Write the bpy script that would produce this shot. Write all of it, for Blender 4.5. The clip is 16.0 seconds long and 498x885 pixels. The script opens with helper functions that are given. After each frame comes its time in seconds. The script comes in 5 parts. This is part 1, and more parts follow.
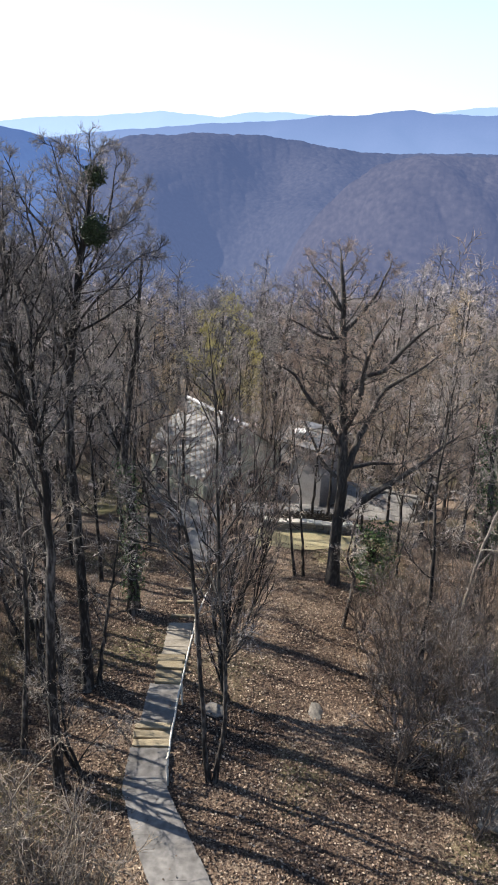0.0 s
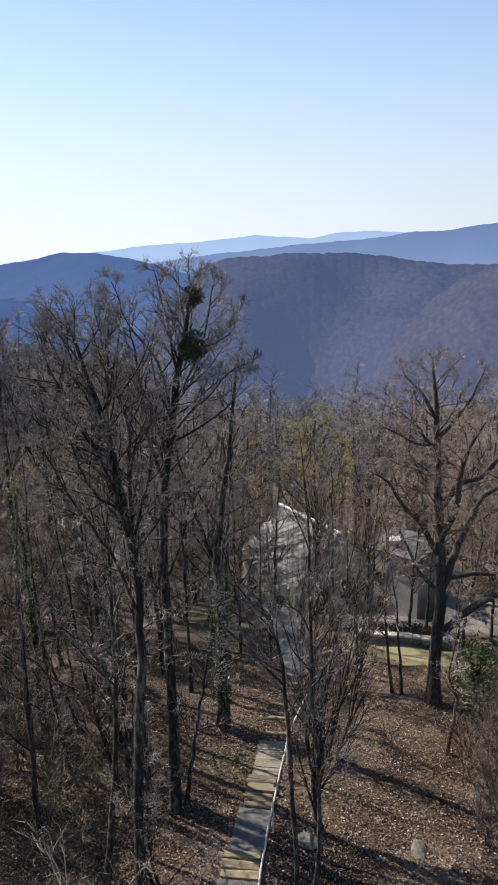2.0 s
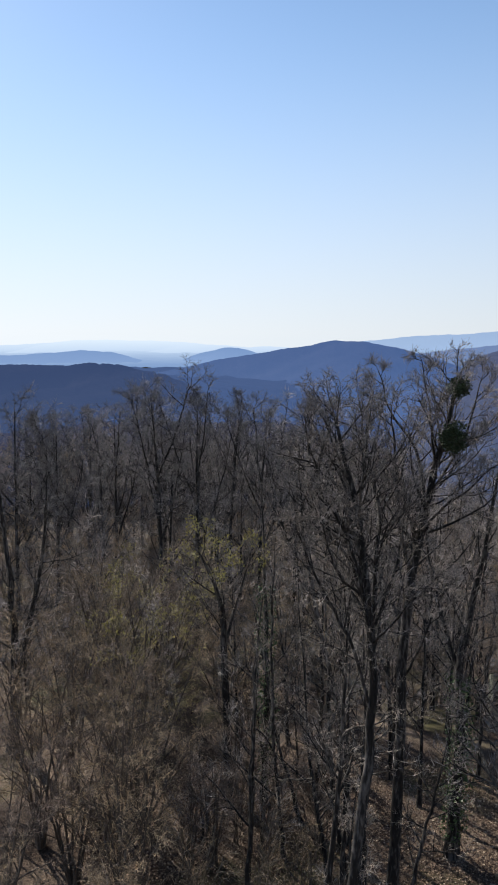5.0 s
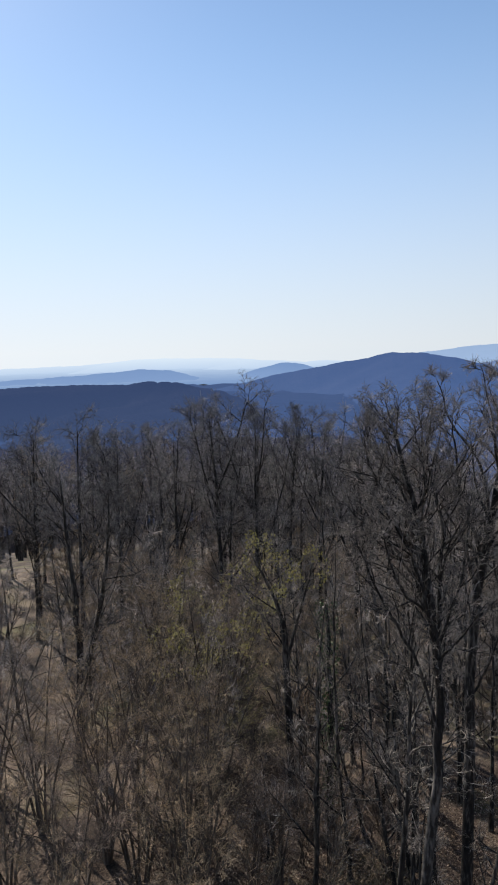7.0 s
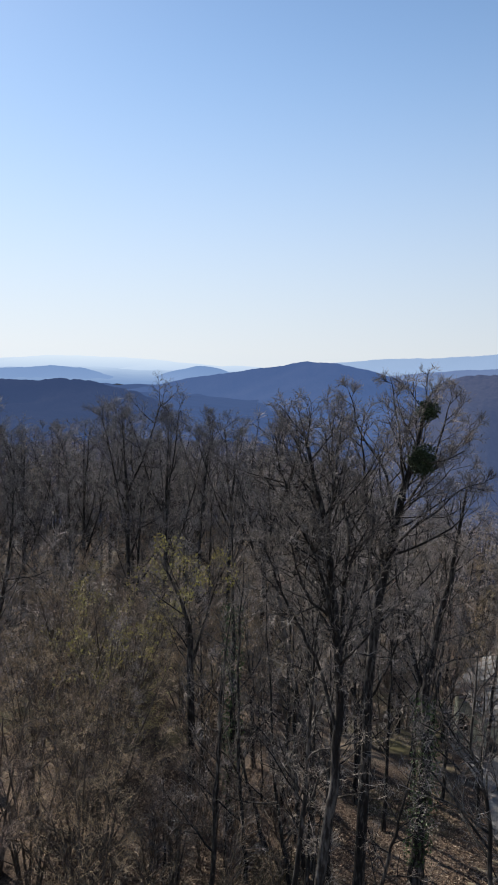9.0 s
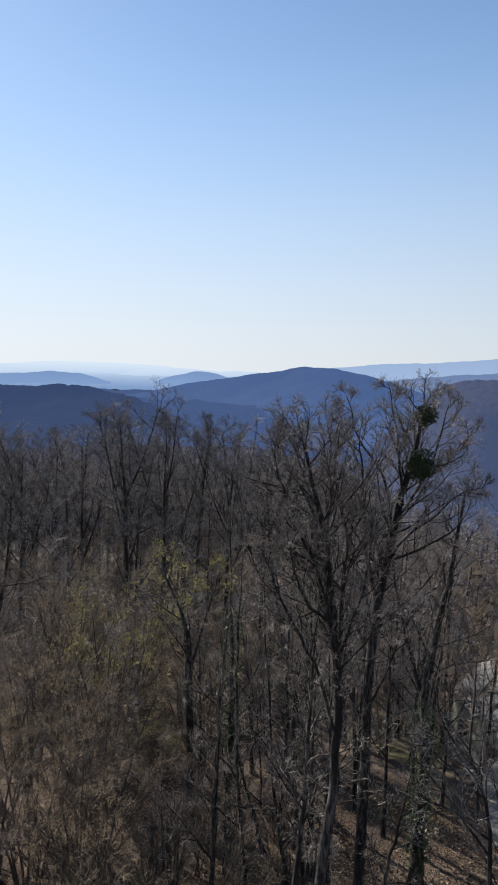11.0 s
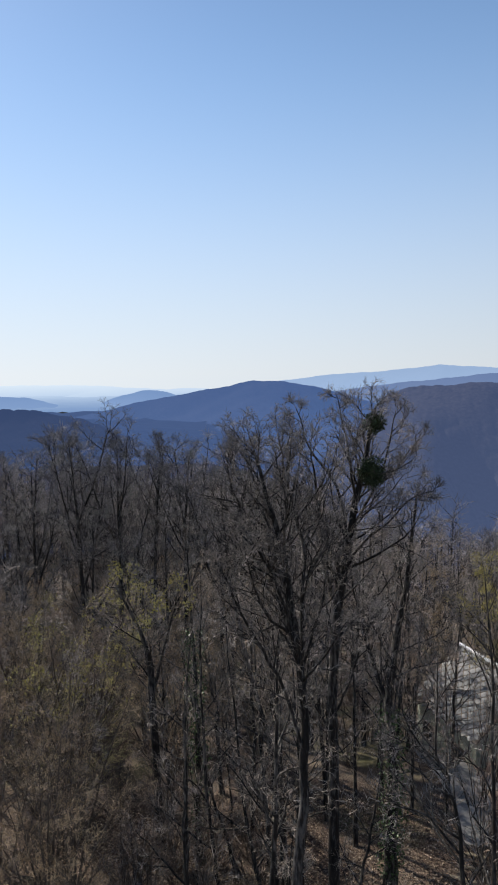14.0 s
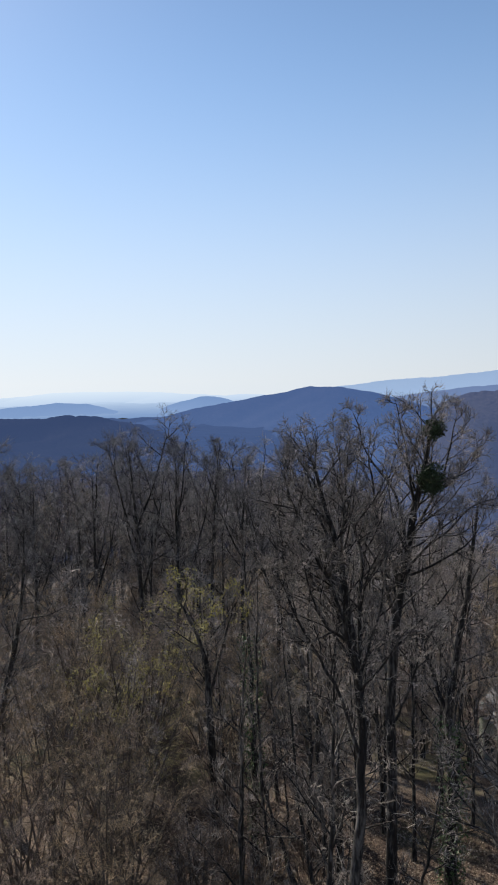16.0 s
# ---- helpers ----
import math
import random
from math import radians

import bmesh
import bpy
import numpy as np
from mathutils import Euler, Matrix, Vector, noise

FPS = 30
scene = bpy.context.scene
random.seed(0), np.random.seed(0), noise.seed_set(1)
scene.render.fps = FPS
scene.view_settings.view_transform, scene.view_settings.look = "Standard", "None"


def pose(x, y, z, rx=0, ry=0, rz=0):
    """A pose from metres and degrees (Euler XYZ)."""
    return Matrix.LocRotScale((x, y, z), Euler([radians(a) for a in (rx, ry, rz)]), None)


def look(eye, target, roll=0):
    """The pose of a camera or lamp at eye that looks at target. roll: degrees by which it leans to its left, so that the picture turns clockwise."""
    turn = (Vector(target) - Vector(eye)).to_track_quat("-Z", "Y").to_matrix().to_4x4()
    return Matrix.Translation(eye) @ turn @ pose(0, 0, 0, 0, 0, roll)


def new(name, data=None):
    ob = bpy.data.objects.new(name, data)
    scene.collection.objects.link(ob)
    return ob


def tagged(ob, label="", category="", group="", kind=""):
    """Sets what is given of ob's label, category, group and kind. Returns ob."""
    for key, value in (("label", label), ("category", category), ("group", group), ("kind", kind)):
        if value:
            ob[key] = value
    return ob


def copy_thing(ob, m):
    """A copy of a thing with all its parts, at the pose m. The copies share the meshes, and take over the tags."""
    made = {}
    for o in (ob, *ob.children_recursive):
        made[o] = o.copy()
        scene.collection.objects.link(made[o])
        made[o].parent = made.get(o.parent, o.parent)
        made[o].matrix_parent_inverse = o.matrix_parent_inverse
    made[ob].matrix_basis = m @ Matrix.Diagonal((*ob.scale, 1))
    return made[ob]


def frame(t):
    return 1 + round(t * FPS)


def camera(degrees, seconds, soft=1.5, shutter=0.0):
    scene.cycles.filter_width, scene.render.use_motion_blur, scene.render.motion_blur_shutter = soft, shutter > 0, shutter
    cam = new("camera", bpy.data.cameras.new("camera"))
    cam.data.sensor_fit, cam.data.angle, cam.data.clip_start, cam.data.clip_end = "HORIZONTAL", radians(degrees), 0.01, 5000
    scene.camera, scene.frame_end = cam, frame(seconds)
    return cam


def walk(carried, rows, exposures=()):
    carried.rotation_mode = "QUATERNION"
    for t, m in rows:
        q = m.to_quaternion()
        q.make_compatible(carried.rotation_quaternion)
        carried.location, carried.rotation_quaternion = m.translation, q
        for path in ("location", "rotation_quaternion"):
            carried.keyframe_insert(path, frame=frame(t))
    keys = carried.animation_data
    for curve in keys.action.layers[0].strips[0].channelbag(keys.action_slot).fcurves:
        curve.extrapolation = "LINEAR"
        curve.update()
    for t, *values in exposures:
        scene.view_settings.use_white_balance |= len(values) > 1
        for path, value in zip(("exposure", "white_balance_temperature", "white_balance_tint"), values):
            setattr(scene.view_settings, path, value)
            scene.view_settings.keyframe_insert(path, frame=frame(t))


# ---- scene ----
# Camera: one standpoint high over the slope, turning from the path to the far hills
cam = camera(38.61, 16.0, soft=1.9)
EYE = (0.0, 0.0, 16.0)
ROWS = [
    (0, 65.52, -1.48, 0.67),
    (0.5, 68.89, -1.36, 1.75),
    (1, 71.68, -0.80, 3.07),
    (1.5, 73.69, 0.11, 4.18),
    (2, 74.12, 1.15, 7.56),
    (2.5, 76.56, 0.58, 6.85),
    (3, 79.55, 0.56, 6.37),
    (3.5, 80.60, 0.37, 8.68),
    (4, 80.93, -0.17, 13.27),
    (4.5, 81.39, -1.53, 21.30),
    (5, 81.18, -0.25, 28.59),
    (5.2, 81.76, -0.20, 29.70),
    (7.3, 82.44, 1.57, 33.12),
    (7.5, 82.60, 0.92, 31.46),
    (8, 81.90, -0.44, 29.38),
    (8.5, 82.25, -0.89, 27.32),
    (9, 82.75, -1.64, 26.41),
    (9.5, 83.01, -1.73, 26.39),
    (9.7, 82.63, -1.88, 26.57),
    (11.8, 83.67, -0.97, 25.57),
    (12, 83.67, -1.03, 25.16),
    (12.5, 83.75, -1.15, 24.63),
    (13, 84.50, 0.71, 23.06),
    (13.5, 84.41, 0.76, 21.67),
    (14, 84.41, 1.04, 22.06),
    (14.5, 84.33, 1.01, 22.76),
    (15, 83.65, 0.97, 24.52),
    (15.5, 84.63, 0.99, 25.70),
    (16, 84.98, 1.31, 26.65),
]
EXPOSURES = [(0.0, 1.06), (0.5, 0.86), (1.0, 0.68), (2.0, 0.60), (3.0, 0.51), (4.0, 0.47), (5.0, 0.35), (7.5, 0.26), (16.0, 0.25)]
walk(cam, [(t, pose(*EYE, rx, ry, rz)) for t, rx, ry, rz in ROWS], EXPOSURES)

# Light: clear spring sky, sun from the west side of the view
SUN_AZ, SUN_EL = -67.4, 36.0
world = bpy.data.worlds.new("sky_world")
scene.world = world
world.use_nodes = True
wt = world.node_tree
sky = wt.nodes.new("ShaderNodeTexSky")
sky.sky_type = "NISHITA"
sky.sun_disc = False
sky.sun_elevation, sky.sun_rotation = radians(SUN_EL), radians(SUN_AZ)
sky.altitude, sky.air_density, sky.dust_density, sky.ozone_density = 400, 1.0, 0.4, 2.5
back = wt.nodes["Background"]
back.inputs["Strength"].default_value = 0.105
# pale haze that thickens towards the horizon all round
coord, split, fade, veil = wt.nodes.new("ShaderNodeTexCoord"), wt.nodes.new("ShaderNodeSeparateXYZ"), wt.nodes.new("ShaderNodeMapRange"), wt.nodes.new("ShaderNodeMix")
wt.links.new(coord.outputs["Generated"], split.inputs[0])
wt.links.new(split.outputs["Z"], fade.inputs["Value"])
fade.interpolation_type = "SMOOTHSTEP"
fade.inputs["From Min"].default_value, fade.inputs["From Max"].default_value = 0.62, -0.02
fade.inputs["To Min"].default_value, fade.inputs["To Max"].default_value = 0.0, 0.95
veil.data_type = "RGBA"
wt.links.new(fade.outputs[0], veil.inputs["Factor"])
wt.links.new(sky.outputs[0], veil.inputs[6])
height = wt.nodes.new("ShaderNodeValToRGB")
for e, (p, c) in zip((height.color_ramp.elements[0], height.color_ramp.elements[1], height.color_ramp.elements.new(0.5)), ((0.0, (0.635, 0.69, 0.745)), (0.16, (0.495, 0.68, 0.88)), (0.5, (0.20, 0.465, 0.91)))):
    e.position, e.color = p, (*c, 1)
wt.links.new(split.outputs["Z"], height.inputs[0])
gain = wt.nodes.new("ShaderNodeVectorMath")
gain.operation = "SCALE"
toward = wt.nodes.new("ShaderNodeVectorMath")
toward.operation = "DOT_PRODUCT"
toward.inputs[1].default_value = (math.sin(radians(SUN_AZ)), math.cos(radians(SUN_AZ)), 0.0)
wt.links.new(coord.outputs["Generated"], toward.inputs[0])
glare = wt.nodes.new("ShaderNodeMapRange")  # haze is brighter on the sun's side
glare.inputs["From Min"].default_value, glare.inputs["From Max"].default_value = -1.0, 1.0
glare.inputs["To Min"].default_value, glare.inputs["To Max"].default_value = 3.6, 10.3
wt.links.new(toward.outputs["Value"], glare.inputs["Value"])
wt.links.new(glare.outputs[0], gain.inputs["Scale"])
wt.links.new(height.outputs[0], gain.inputs[0])
wt.links.new(gain.outputs[0], veil.inputs[7])
wt.links.new(veil.outputs[2], back.inputs["Color"])
sun_way = Vector((math.sin(radians(SUN_AZ)) * math.cos(radians(SUN_EL)), math.cos(radians(SUN_AZ)) * math.cos(radians(SUN_EL)), math.sin(radians(SUN_EL))))
lamp = bpy.data.lights.new("sun", "SUN")
lamp.energy, lamp.angle, lamp.color = 5.6, radians(0.53), (1.0, 0.94, 0.85)
sun = new("sun", lamp)
sun.matrix_world = look(sun_way * 100, (0, 0, 0))


# ---------- materials ----------
def ramp(nt, fac, stops):
    r = nt.nodes.new("ShaderNodeValToRGB")
    els = r.color_ramp.elements
    while len(els) < len(stops):
        els.new(0.5)
    for e, (p, c) in zip(els, stops):
        e.position, e.color = p, (*c, 1)
    nt.links.new(fac, r.inputs[0])
    return r.outputs[0]


def surface(name, stops, scale=4.0, fine=40.0, rough=0.85, bump=0.3, depth=0.02, stretch=(1, 1, 1), spread=0.0, each=0.0, metal=0.0, glow=None, mist=None):
    """Colour ramp over two scales of noise, with matching relief. spread: change from object to object, each: from twig to twig."""
    m = bpy.data.materials.new(name)
    m.use_nodes = True
    nt = m.node_tree
    bsdf = nt.nodes["Principled BSDF"]
    bsdf.inputs["Roughness"].default_value, bsdf.inputs["Metallic"].default_value = rough, metal
    bsdf.inputs["Specular IOR Level"].default_value = 0.3
    tc = nt.nodes.new("ShaderNodeTexCoord")
    mp = nt.nodes.new("ShaderNodeMapping")
    mp.inputs["Scale"].default_value = stretch
    nt.links.new(tc.outputs["Object"], mp.inputs[0])
    big, small = nt.nodes.new("ShaderNodeTexNoise"), nt.nodes.new("ShaderNodeTexNoise")
    for n, s, d in ((big, scale, 4), (small, fine, 3)):
        n.inputs["Scale"].default_value, n.inputs["Detail"].default_value = s, d
        nt.links.new(mp.outputs[0], n.inputs["Vector"])
    mix = nt.nodes.new("ShaderNodeMath")
    mix.operation = "MULTIPLY_ADD"
    nt.links.new(small.outputs[0], mix.inputs[0])
    mix.inputs[1].default_value = 0.5
    half = nt.nodes.new("ShaderNodeMath")
    half.operation = "MULTIPLY"
    half.inputs[1].default_value = 0.5
    nt.links.new(big.outputs[0], half.inputs[0])
    nt.links.new(half.outputs[0], mix.inputs[2])
    colour = ramp(nt, mix.outputs[0], stops)
    if spread:
        info, hsv = nt.nodes.new("ShaderNodeObjectInfo"), nt.nodes.new("ShaderNodeHueSaturation")
        mr = nt.nodes.new("ShaderNodeMapRange")
        mr.inputs[3].default_value, mr.inputs[4].default_value = 1 - spread, 1 + spread
        nt.links.new(info.outputs["Random"], mr.inputs[0])
        nt.links.new(mr.outputs[0], hsv.inputs["Value"])
        nt.links.new(colour, hsv.inputs["Color"])
        colour = hsv.outputs[0]
    if each:
        geo, hsv, mr = nt.nodes.new("ShaderNodeNewGeometry"), nt.nodes.new("ShaderNodeHueSaturation"), nt.nodes.new("ShaderNodeMapRange")
        mr.interpolation_type = "SMOOTHERSTEP"
        mr.inputs["To Min"].default_value, mr.inputs["To Max"].default_value = 1 - each, 1 + each
        nt.links.new(geo.outputs["Random Per Island"], mr.inputs["Value"])
        nt.links.new(mr.outputs[0], hsv.inputs["Value"])
        nt.links.new(colour, hsv.inputs["Color"])
        colour = hsv.outputs[0]
    nt.links.new(colour, bsdf.inputs["Base Color"])
    if bump:
        b = nt.nodes.new("ShaderNodeBump")
        b.inputs["Strength"].default_value, b.inputs["Distance"].default_value = bump, depth
        nt.links.new(mix.outputs[0], b.inputs["Height"])
        nt.links.new(b.outputs[0], bsdf.inputs["Normal"])
    # glow paints haze onto distant surfaces; mist shifts its tone with height
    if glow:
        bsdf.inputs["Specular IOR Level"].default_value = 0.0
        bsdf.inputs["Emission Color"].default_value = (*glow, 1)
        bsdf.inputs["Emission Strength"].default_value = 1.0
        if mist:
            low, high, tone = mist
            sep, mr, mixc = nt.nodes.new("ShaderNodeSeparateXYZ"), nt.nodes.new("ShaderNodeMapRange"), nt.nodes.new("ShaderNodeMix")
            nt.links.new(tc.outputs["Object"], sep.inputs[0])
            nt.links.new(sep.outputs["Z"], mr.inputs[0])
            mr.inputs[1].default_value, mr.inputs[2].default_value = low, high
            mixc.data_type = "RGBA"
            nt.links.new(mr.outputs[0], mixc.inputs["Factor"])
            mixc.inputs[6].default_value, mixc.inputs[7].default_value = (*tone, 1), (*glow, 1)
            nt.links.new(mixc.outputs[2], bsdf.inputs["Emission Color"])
    return m


BARK = surface("bark_grey", [(0.36, (0.010, 0.008, 0.007)), (0.5, (0.030, 0.025, 0.021)), (0.62, (0.16, 0.14, 0.122))], 1.5, 14, 0.9, 1.0, 0.04, (1, 1, 0.25), 0.2)
BARK_PALE = surface("bark_pale", [(0.3, (0.10, 0.085, 0.07)), (0.5, (0.20, 0.175, 0.15)), (0.7, (0.32, 0.29, 0.25))], 1.5, 18, 0.9, 0.6, 0.02, (1, 1, 0.3), 0.15)
BARK_OAK = surface("bark_silver", [(0.3, (0.016, 0.014, 0.012)), (0.5, (0.048, 0.042, 0.037)), (0.7, (0.14, 0.125, 0.11))], 1.2, 14, 0.9, 0.8, 0.03, (1, 1, 0.3))
BARK_HAZEL = surface("bark_hazel", [(0.3, (0.07, 0.055, 0.042)), (0.5, (0.15, 0.12, 0.09)), (0.7, (0.25, 0.205, 0.16))], 1.2, 14, 0.8, 0.4, 0.02, (1, 1, 0.3), 0.2)
TWIG = surface("twig_grey", [(0.3, (0.157, 0.13, 0.109)), (0.5, (0.341, 0.287, 0.238)), (0.7, (0.576, 0.501, 0.422))], 0.5, 9, 0.7, 0, spread=0.2, each=0.52)
TWIG_DARK = surface("twig_dark", [(0.3, (0.085, 0.077, 0.072)), (0.5, (0.185, 0.165, 0.155)), (0.7, (0.34, 0.305, 0.285))], 0.5, 9, 0.75, 0, spread=0.2, each=0.52)
TWIG_SLATE = surface("twig_slate", [(0.3, (0.12, 0.101, 0.0831)), (0.5, (0.263, 0.22, 0.18)), (0.7, (0.528, 0.444, 0.367))], 0.5, 9, 0.75, 0, spread=0.2, each=0.52)
TWIG_MID = surface("twig_mid_grey", [(0.3, (0.105, 0.088, 0.076)), (0.5, (0.235, 0.20, 0.171)), (0.7, (0.46, 0.40, 0.345))], 0.5, 9, 0.75, 0, spread=0.2, each=0.52)
TWIG_TAN = surface("twig_tan", [(0.3, (0.16, 0.114, 0.068)), (0.5, (0.325, 0.236, 0.142)), (0.7, (0.54, 0.415, 0.265))], 0.5, 9, 0.7, 0, spread=0.2, each=0.52)
TWIG_RED = surface("twig_red_brown", [(0.3, (0.155, 0.128, 0.109)), (0.5, (0.295, 0.253, 0.226)), (0.7, (0.454, 0.41, 0.374))], 0.5, 9, 0.7, 0, spread=0.2, each=0.52)
TWIG_GREEN = surface("twig_budding", [(0.3, (0.176, 0.142, 0.062)), (0.5, (0.343, 0.284, 0.115)), (0.7, (0.51, 0.441, 0.195))], 0.5, 9, 0.7, 0, spread=0.15, each=0.52)
TWIG_BROWN = surface("twig_brown", [(0.3, (0.11, 0.0814, 0.0616)), (0.5, (0.22, 0.163, 0.125)), (0.7, (0.374, 0.286, 0.226))], 0.5, 9, 0.7, 0, spread=0.25, each=0.52)
BARK_BRUSH = surface("bark_brush", [(0.3, (0.04, 0.03, 0.024)), (0.5, (0.09, 0.07, 0.055)), (0.7, (0.18, 0.145, 0.115))], 1.2, 14, 0.8, 0.4, 0.02, (1, 1, 0.3), 0.2)
ROOFPALE = surface("weathered_pale_roof", [(0.3, (0.13, 0.12, 0.105)), (0.5, (0.20, 0.185, 0.165)), (0.7, (0.29, 0.27, 0.245))], 1.2, 14, 0.8, 0.3, 0.01, spread=0.12)
BUD = surface("bud_leaf", [(0.3, (0.25, 0.215, 0.05)), (0.6, (0.44, 0.38, 0.10))], 2, 20, 0.6, 0)
HEDGE = surface("dry_hedge_leaf", [(0.3, (0.022, 0.017, 0.012)), (0.5, (0.05, 0.04, 0.028)), (0.7, (0.11, 0.09, 0.06))], 2, 20, 0.8, 0)
EVERGREEN = surface("evergreen_leaf", [(0.3, (0.018, 0.035, 0.012)), (0.5, (0.045, 0.075, 0.022)), (0.7, (0.10, 0.14, 0.04))], 3, 30, 0.4, 0)
MISTLETOE = surface("mistletoe_leaf", [(0.3, (0.022, 0.038, 0.011)), (0.5, (0.044, 0.060, 0.024)), (0.7, (0.10, 0.12, 0.05))], 3, 25, 0.5, 0)
LITTER = surface("leaf_litter_ground", [(0.38, (0.0209, 0.0127, 0.00803)), (0.46, (0.052, 0.034, 0.023)), (0.53, (0.117, 0.081, 0.056)), (0.64, (0.25, 0.195, 0.14))], 0.35, 17, 0.95, 1.0, 0.05)


def moss_over(m, tone, scale, lo, hi):
    """Patches of another tone worn into a surface."""
    nt = m.node_tree
    bsdf = nt.nodes["Principled BSDF"]
    old = bsdf.inputs["Base Color"].links[0].from_socket
    tc, n, mr, mix = nt.nodes.new("ShaderNodeTexCoord"), nt.nodes.new("ShaderNodeTexNoise"), nt.nodes.new("ShaderNodeMapRange"), nt.nodes.new("ShaderNodeMix")
    n.inputs["Scale"].default_value, n.inputs["Detail"].default_value = scale, 5
    mr.inputs[1].default_value, mr.inputs[2].default_value = lo, hi
    mix.data_type = "RGBA"
    nt.links.new(tc.outputs["Object"], n.inputs["Vector"])
    nt.links.new(n.outputs[0], mr.inputs[0])
    nt.links.new(mr.outputs[0], mix.inputs["Factor"])
    nt.links.new(old, mix.inputs[6])
    mix.inputs[7].default_value = (*tone, 1)
    nt.links.new(mix.outputs[2], bsdf.inputs["Base Color"])


moss_over(LITTER, (0.125, 0.112, 0.05), 0.2, 0.52, 0.72)


def leaf_litter_material():
    """Dead leaves: each its own tan, brown or pale tone."""
    m = surface("dead_leaf", [(0.3, (0.5, 0.5, 0.5)), (0.7, (1, 1, 1))], 3, 30, 0.7, 0)
    nt = m.node_tree
    geo = nt.nodes.new("ShaderNodeNewGeometry")
    tone = ramp(nt, geo.outputs["Random Per Island"], [(0.0, (0.036, 0.020, 0.013)), (0.4, (0.100, 0.061, 0.039)), (0.8, (0.20, 0.137, 0.092)), (1.0, (0.42, 0.335, 0.25))])
    nt.links.new(tone, nt.nodes["Principled BSDF"].inputs["Base Color"])
    return m


LEAF = leaf_litter_material()
CONCRETE = surface("path_concrete", [(0.3, (0.068, 0.0626, 0.0558)), (0.5, (0.146, 0.136, 0.126)), (0.7, (0.245, 0.231, 0.211))], 0.9, 5, 0.9, 0.3, 0.01, spread=0.08)
PLANK = surface("weathered_plank", [(0.3, (0.095, 0.074, 0.045)), (0.5, (0.225, 0.182, 0.115)), (0.7, (0.385, 0.325, 0.225))], 2.0, 26, 0.85, 0.5, 0.01, (0.3, 3, 1), 0.2)
POLE = surface("peeled_pole", [(0.3, (0.40, 0.35, 0.28)), (0.5, (0.58, 0.53, 0.45)), (0.7, (0.72, 0.68, 0.60))], 3, 20, 0.7, 0.3, 0.01)
TREAD = surface("worn_tread", [(0.3, (0.12, 0.10, 0.075)), (0.5, (0.24, 0.21, 0.165)), (0.7, (0.38, 0.34, 0.28))], 1.6, 16, 0.9, 0.5, 0.015, (0.4, 2, 1), 0.12)
STONE = surface("field_stone", [(0.3, (0.09, 0.079, 0.066)), (0.5, (0.165, 0.147, 0.124)), (0.7, (0.25, 0.227, 0.196))], 2, 20, 0.9, 0.7, 0.03, spread=0.15)
COPING = surface("pale_coping", [(0.3, (0.34, 0.31, 0.26)), (0.7, (0.52, 0.49, 0.43))], 2, 15, 0.85, 0.3, 0.01, spread=0.1)
PLASTER = surface("grey_plaster", [(0.3, (0.20, 0.185, 0.172)), (0.5, (0.31, 0.29, 0.272)), (0.7, (0.41, 0.39, 0.37))], 0.8, 15, 0.9, 0.2, 0.01)
MOSSY = surface("mossy_wall", [(0.3, (0.242, 0.26, 0.187)), (0.5, (0.404, 0.428, 0.34)), (0.7, (0.549, 0.551, 0.476))], 0.8, 12, 0.9, 0.3, 0.02)
ROOFTILE = surface("grey_roof_tile", [(0.3, (0.075, 0.074, 0.075)), (0.5, (0.135, 0.133, 0.132)), (0.7, (0.22, 0.217, 0.214))], 1.5, 14, 0.6, 0.3, 0.01, spread=0.25)
LIMEWASH = surface("white_limewash", [(0.3, (0.66, 0.64, 0.60)), (0.7, (0.82, 0.80, 0.77))], 2, 15, 0.8, 0.2, 0.01)
GLASSDARK = surface("dark_window_glass", [(0.3, (0.02, 0.022, 0.025)), (0.7, (0.04, 0.042, 0.045))], 1, 4, 0.08, 0)
WOODDARK = surface("dark_timber", [(0.3, (0.05, 0.035, 0.025)), (0.7, (0.14, 0.10, 0.07))], 2, 20, 0.8, 0.4, 0.01, (1, 1, 0.2))
ASPHALT = surface("worn_asphalt", [(0.3, (0.085, 0.080, 0.075)), (0.5, (0.145, 0.138, 0.130)), (0.7, (0.245, 0.235, 0.222))], 0.7, 30, 0.9, 0.3, 0.01)
GRASS = surface("dry_grass", [(0.3, (0.115, 0.098, 0.05)), (0.5, (0.235, 0.20, 0.112)), (0.7, (0.37, 0.32, 0.20))], 1.0, 20, 0.9, 0.5, 0.03)


# ---------- mesh helpers ----------
def mesh_of(name, verts, tris, material, smooth=False):
    me = bpy.data.meshes.new(name)
    verts, tris = np.asarray(verts, np.float32), np.asarray(tris, np.int32)
    me.vertices.add(len(verts))
    me.vertices.foreach_set("co", verts.ravel())
    me.loops.add(tris.size)
    me.loops.foreach_set("vertex_index", tris.ravel())
    me.polygons.add(len(tris))
    me.polygons.foreach_set("loop_start", np.arange(0, tris.size, 3, dtype=np.int32))
    me.polygons.foreach_set("use_smooth", np.full(len(tris), smooth))
    me.materials.append(material)
    me.update()
    return me


def part_mesh(name, me, parent, label="", at=None):
    ob = new(name, me)
    ob.parent = parent
    if at is not None:
        ob.matrix_basis = at
    return tagged(ob, label) if label else ob


def part(name, bm, material, parent, label=""):
    me = bpy.data.meshes.new(name)
    bm.to_mesh(me)
    bm.free()
    me.materials.append(material)
    return part_mesh(name, me, parent, label)


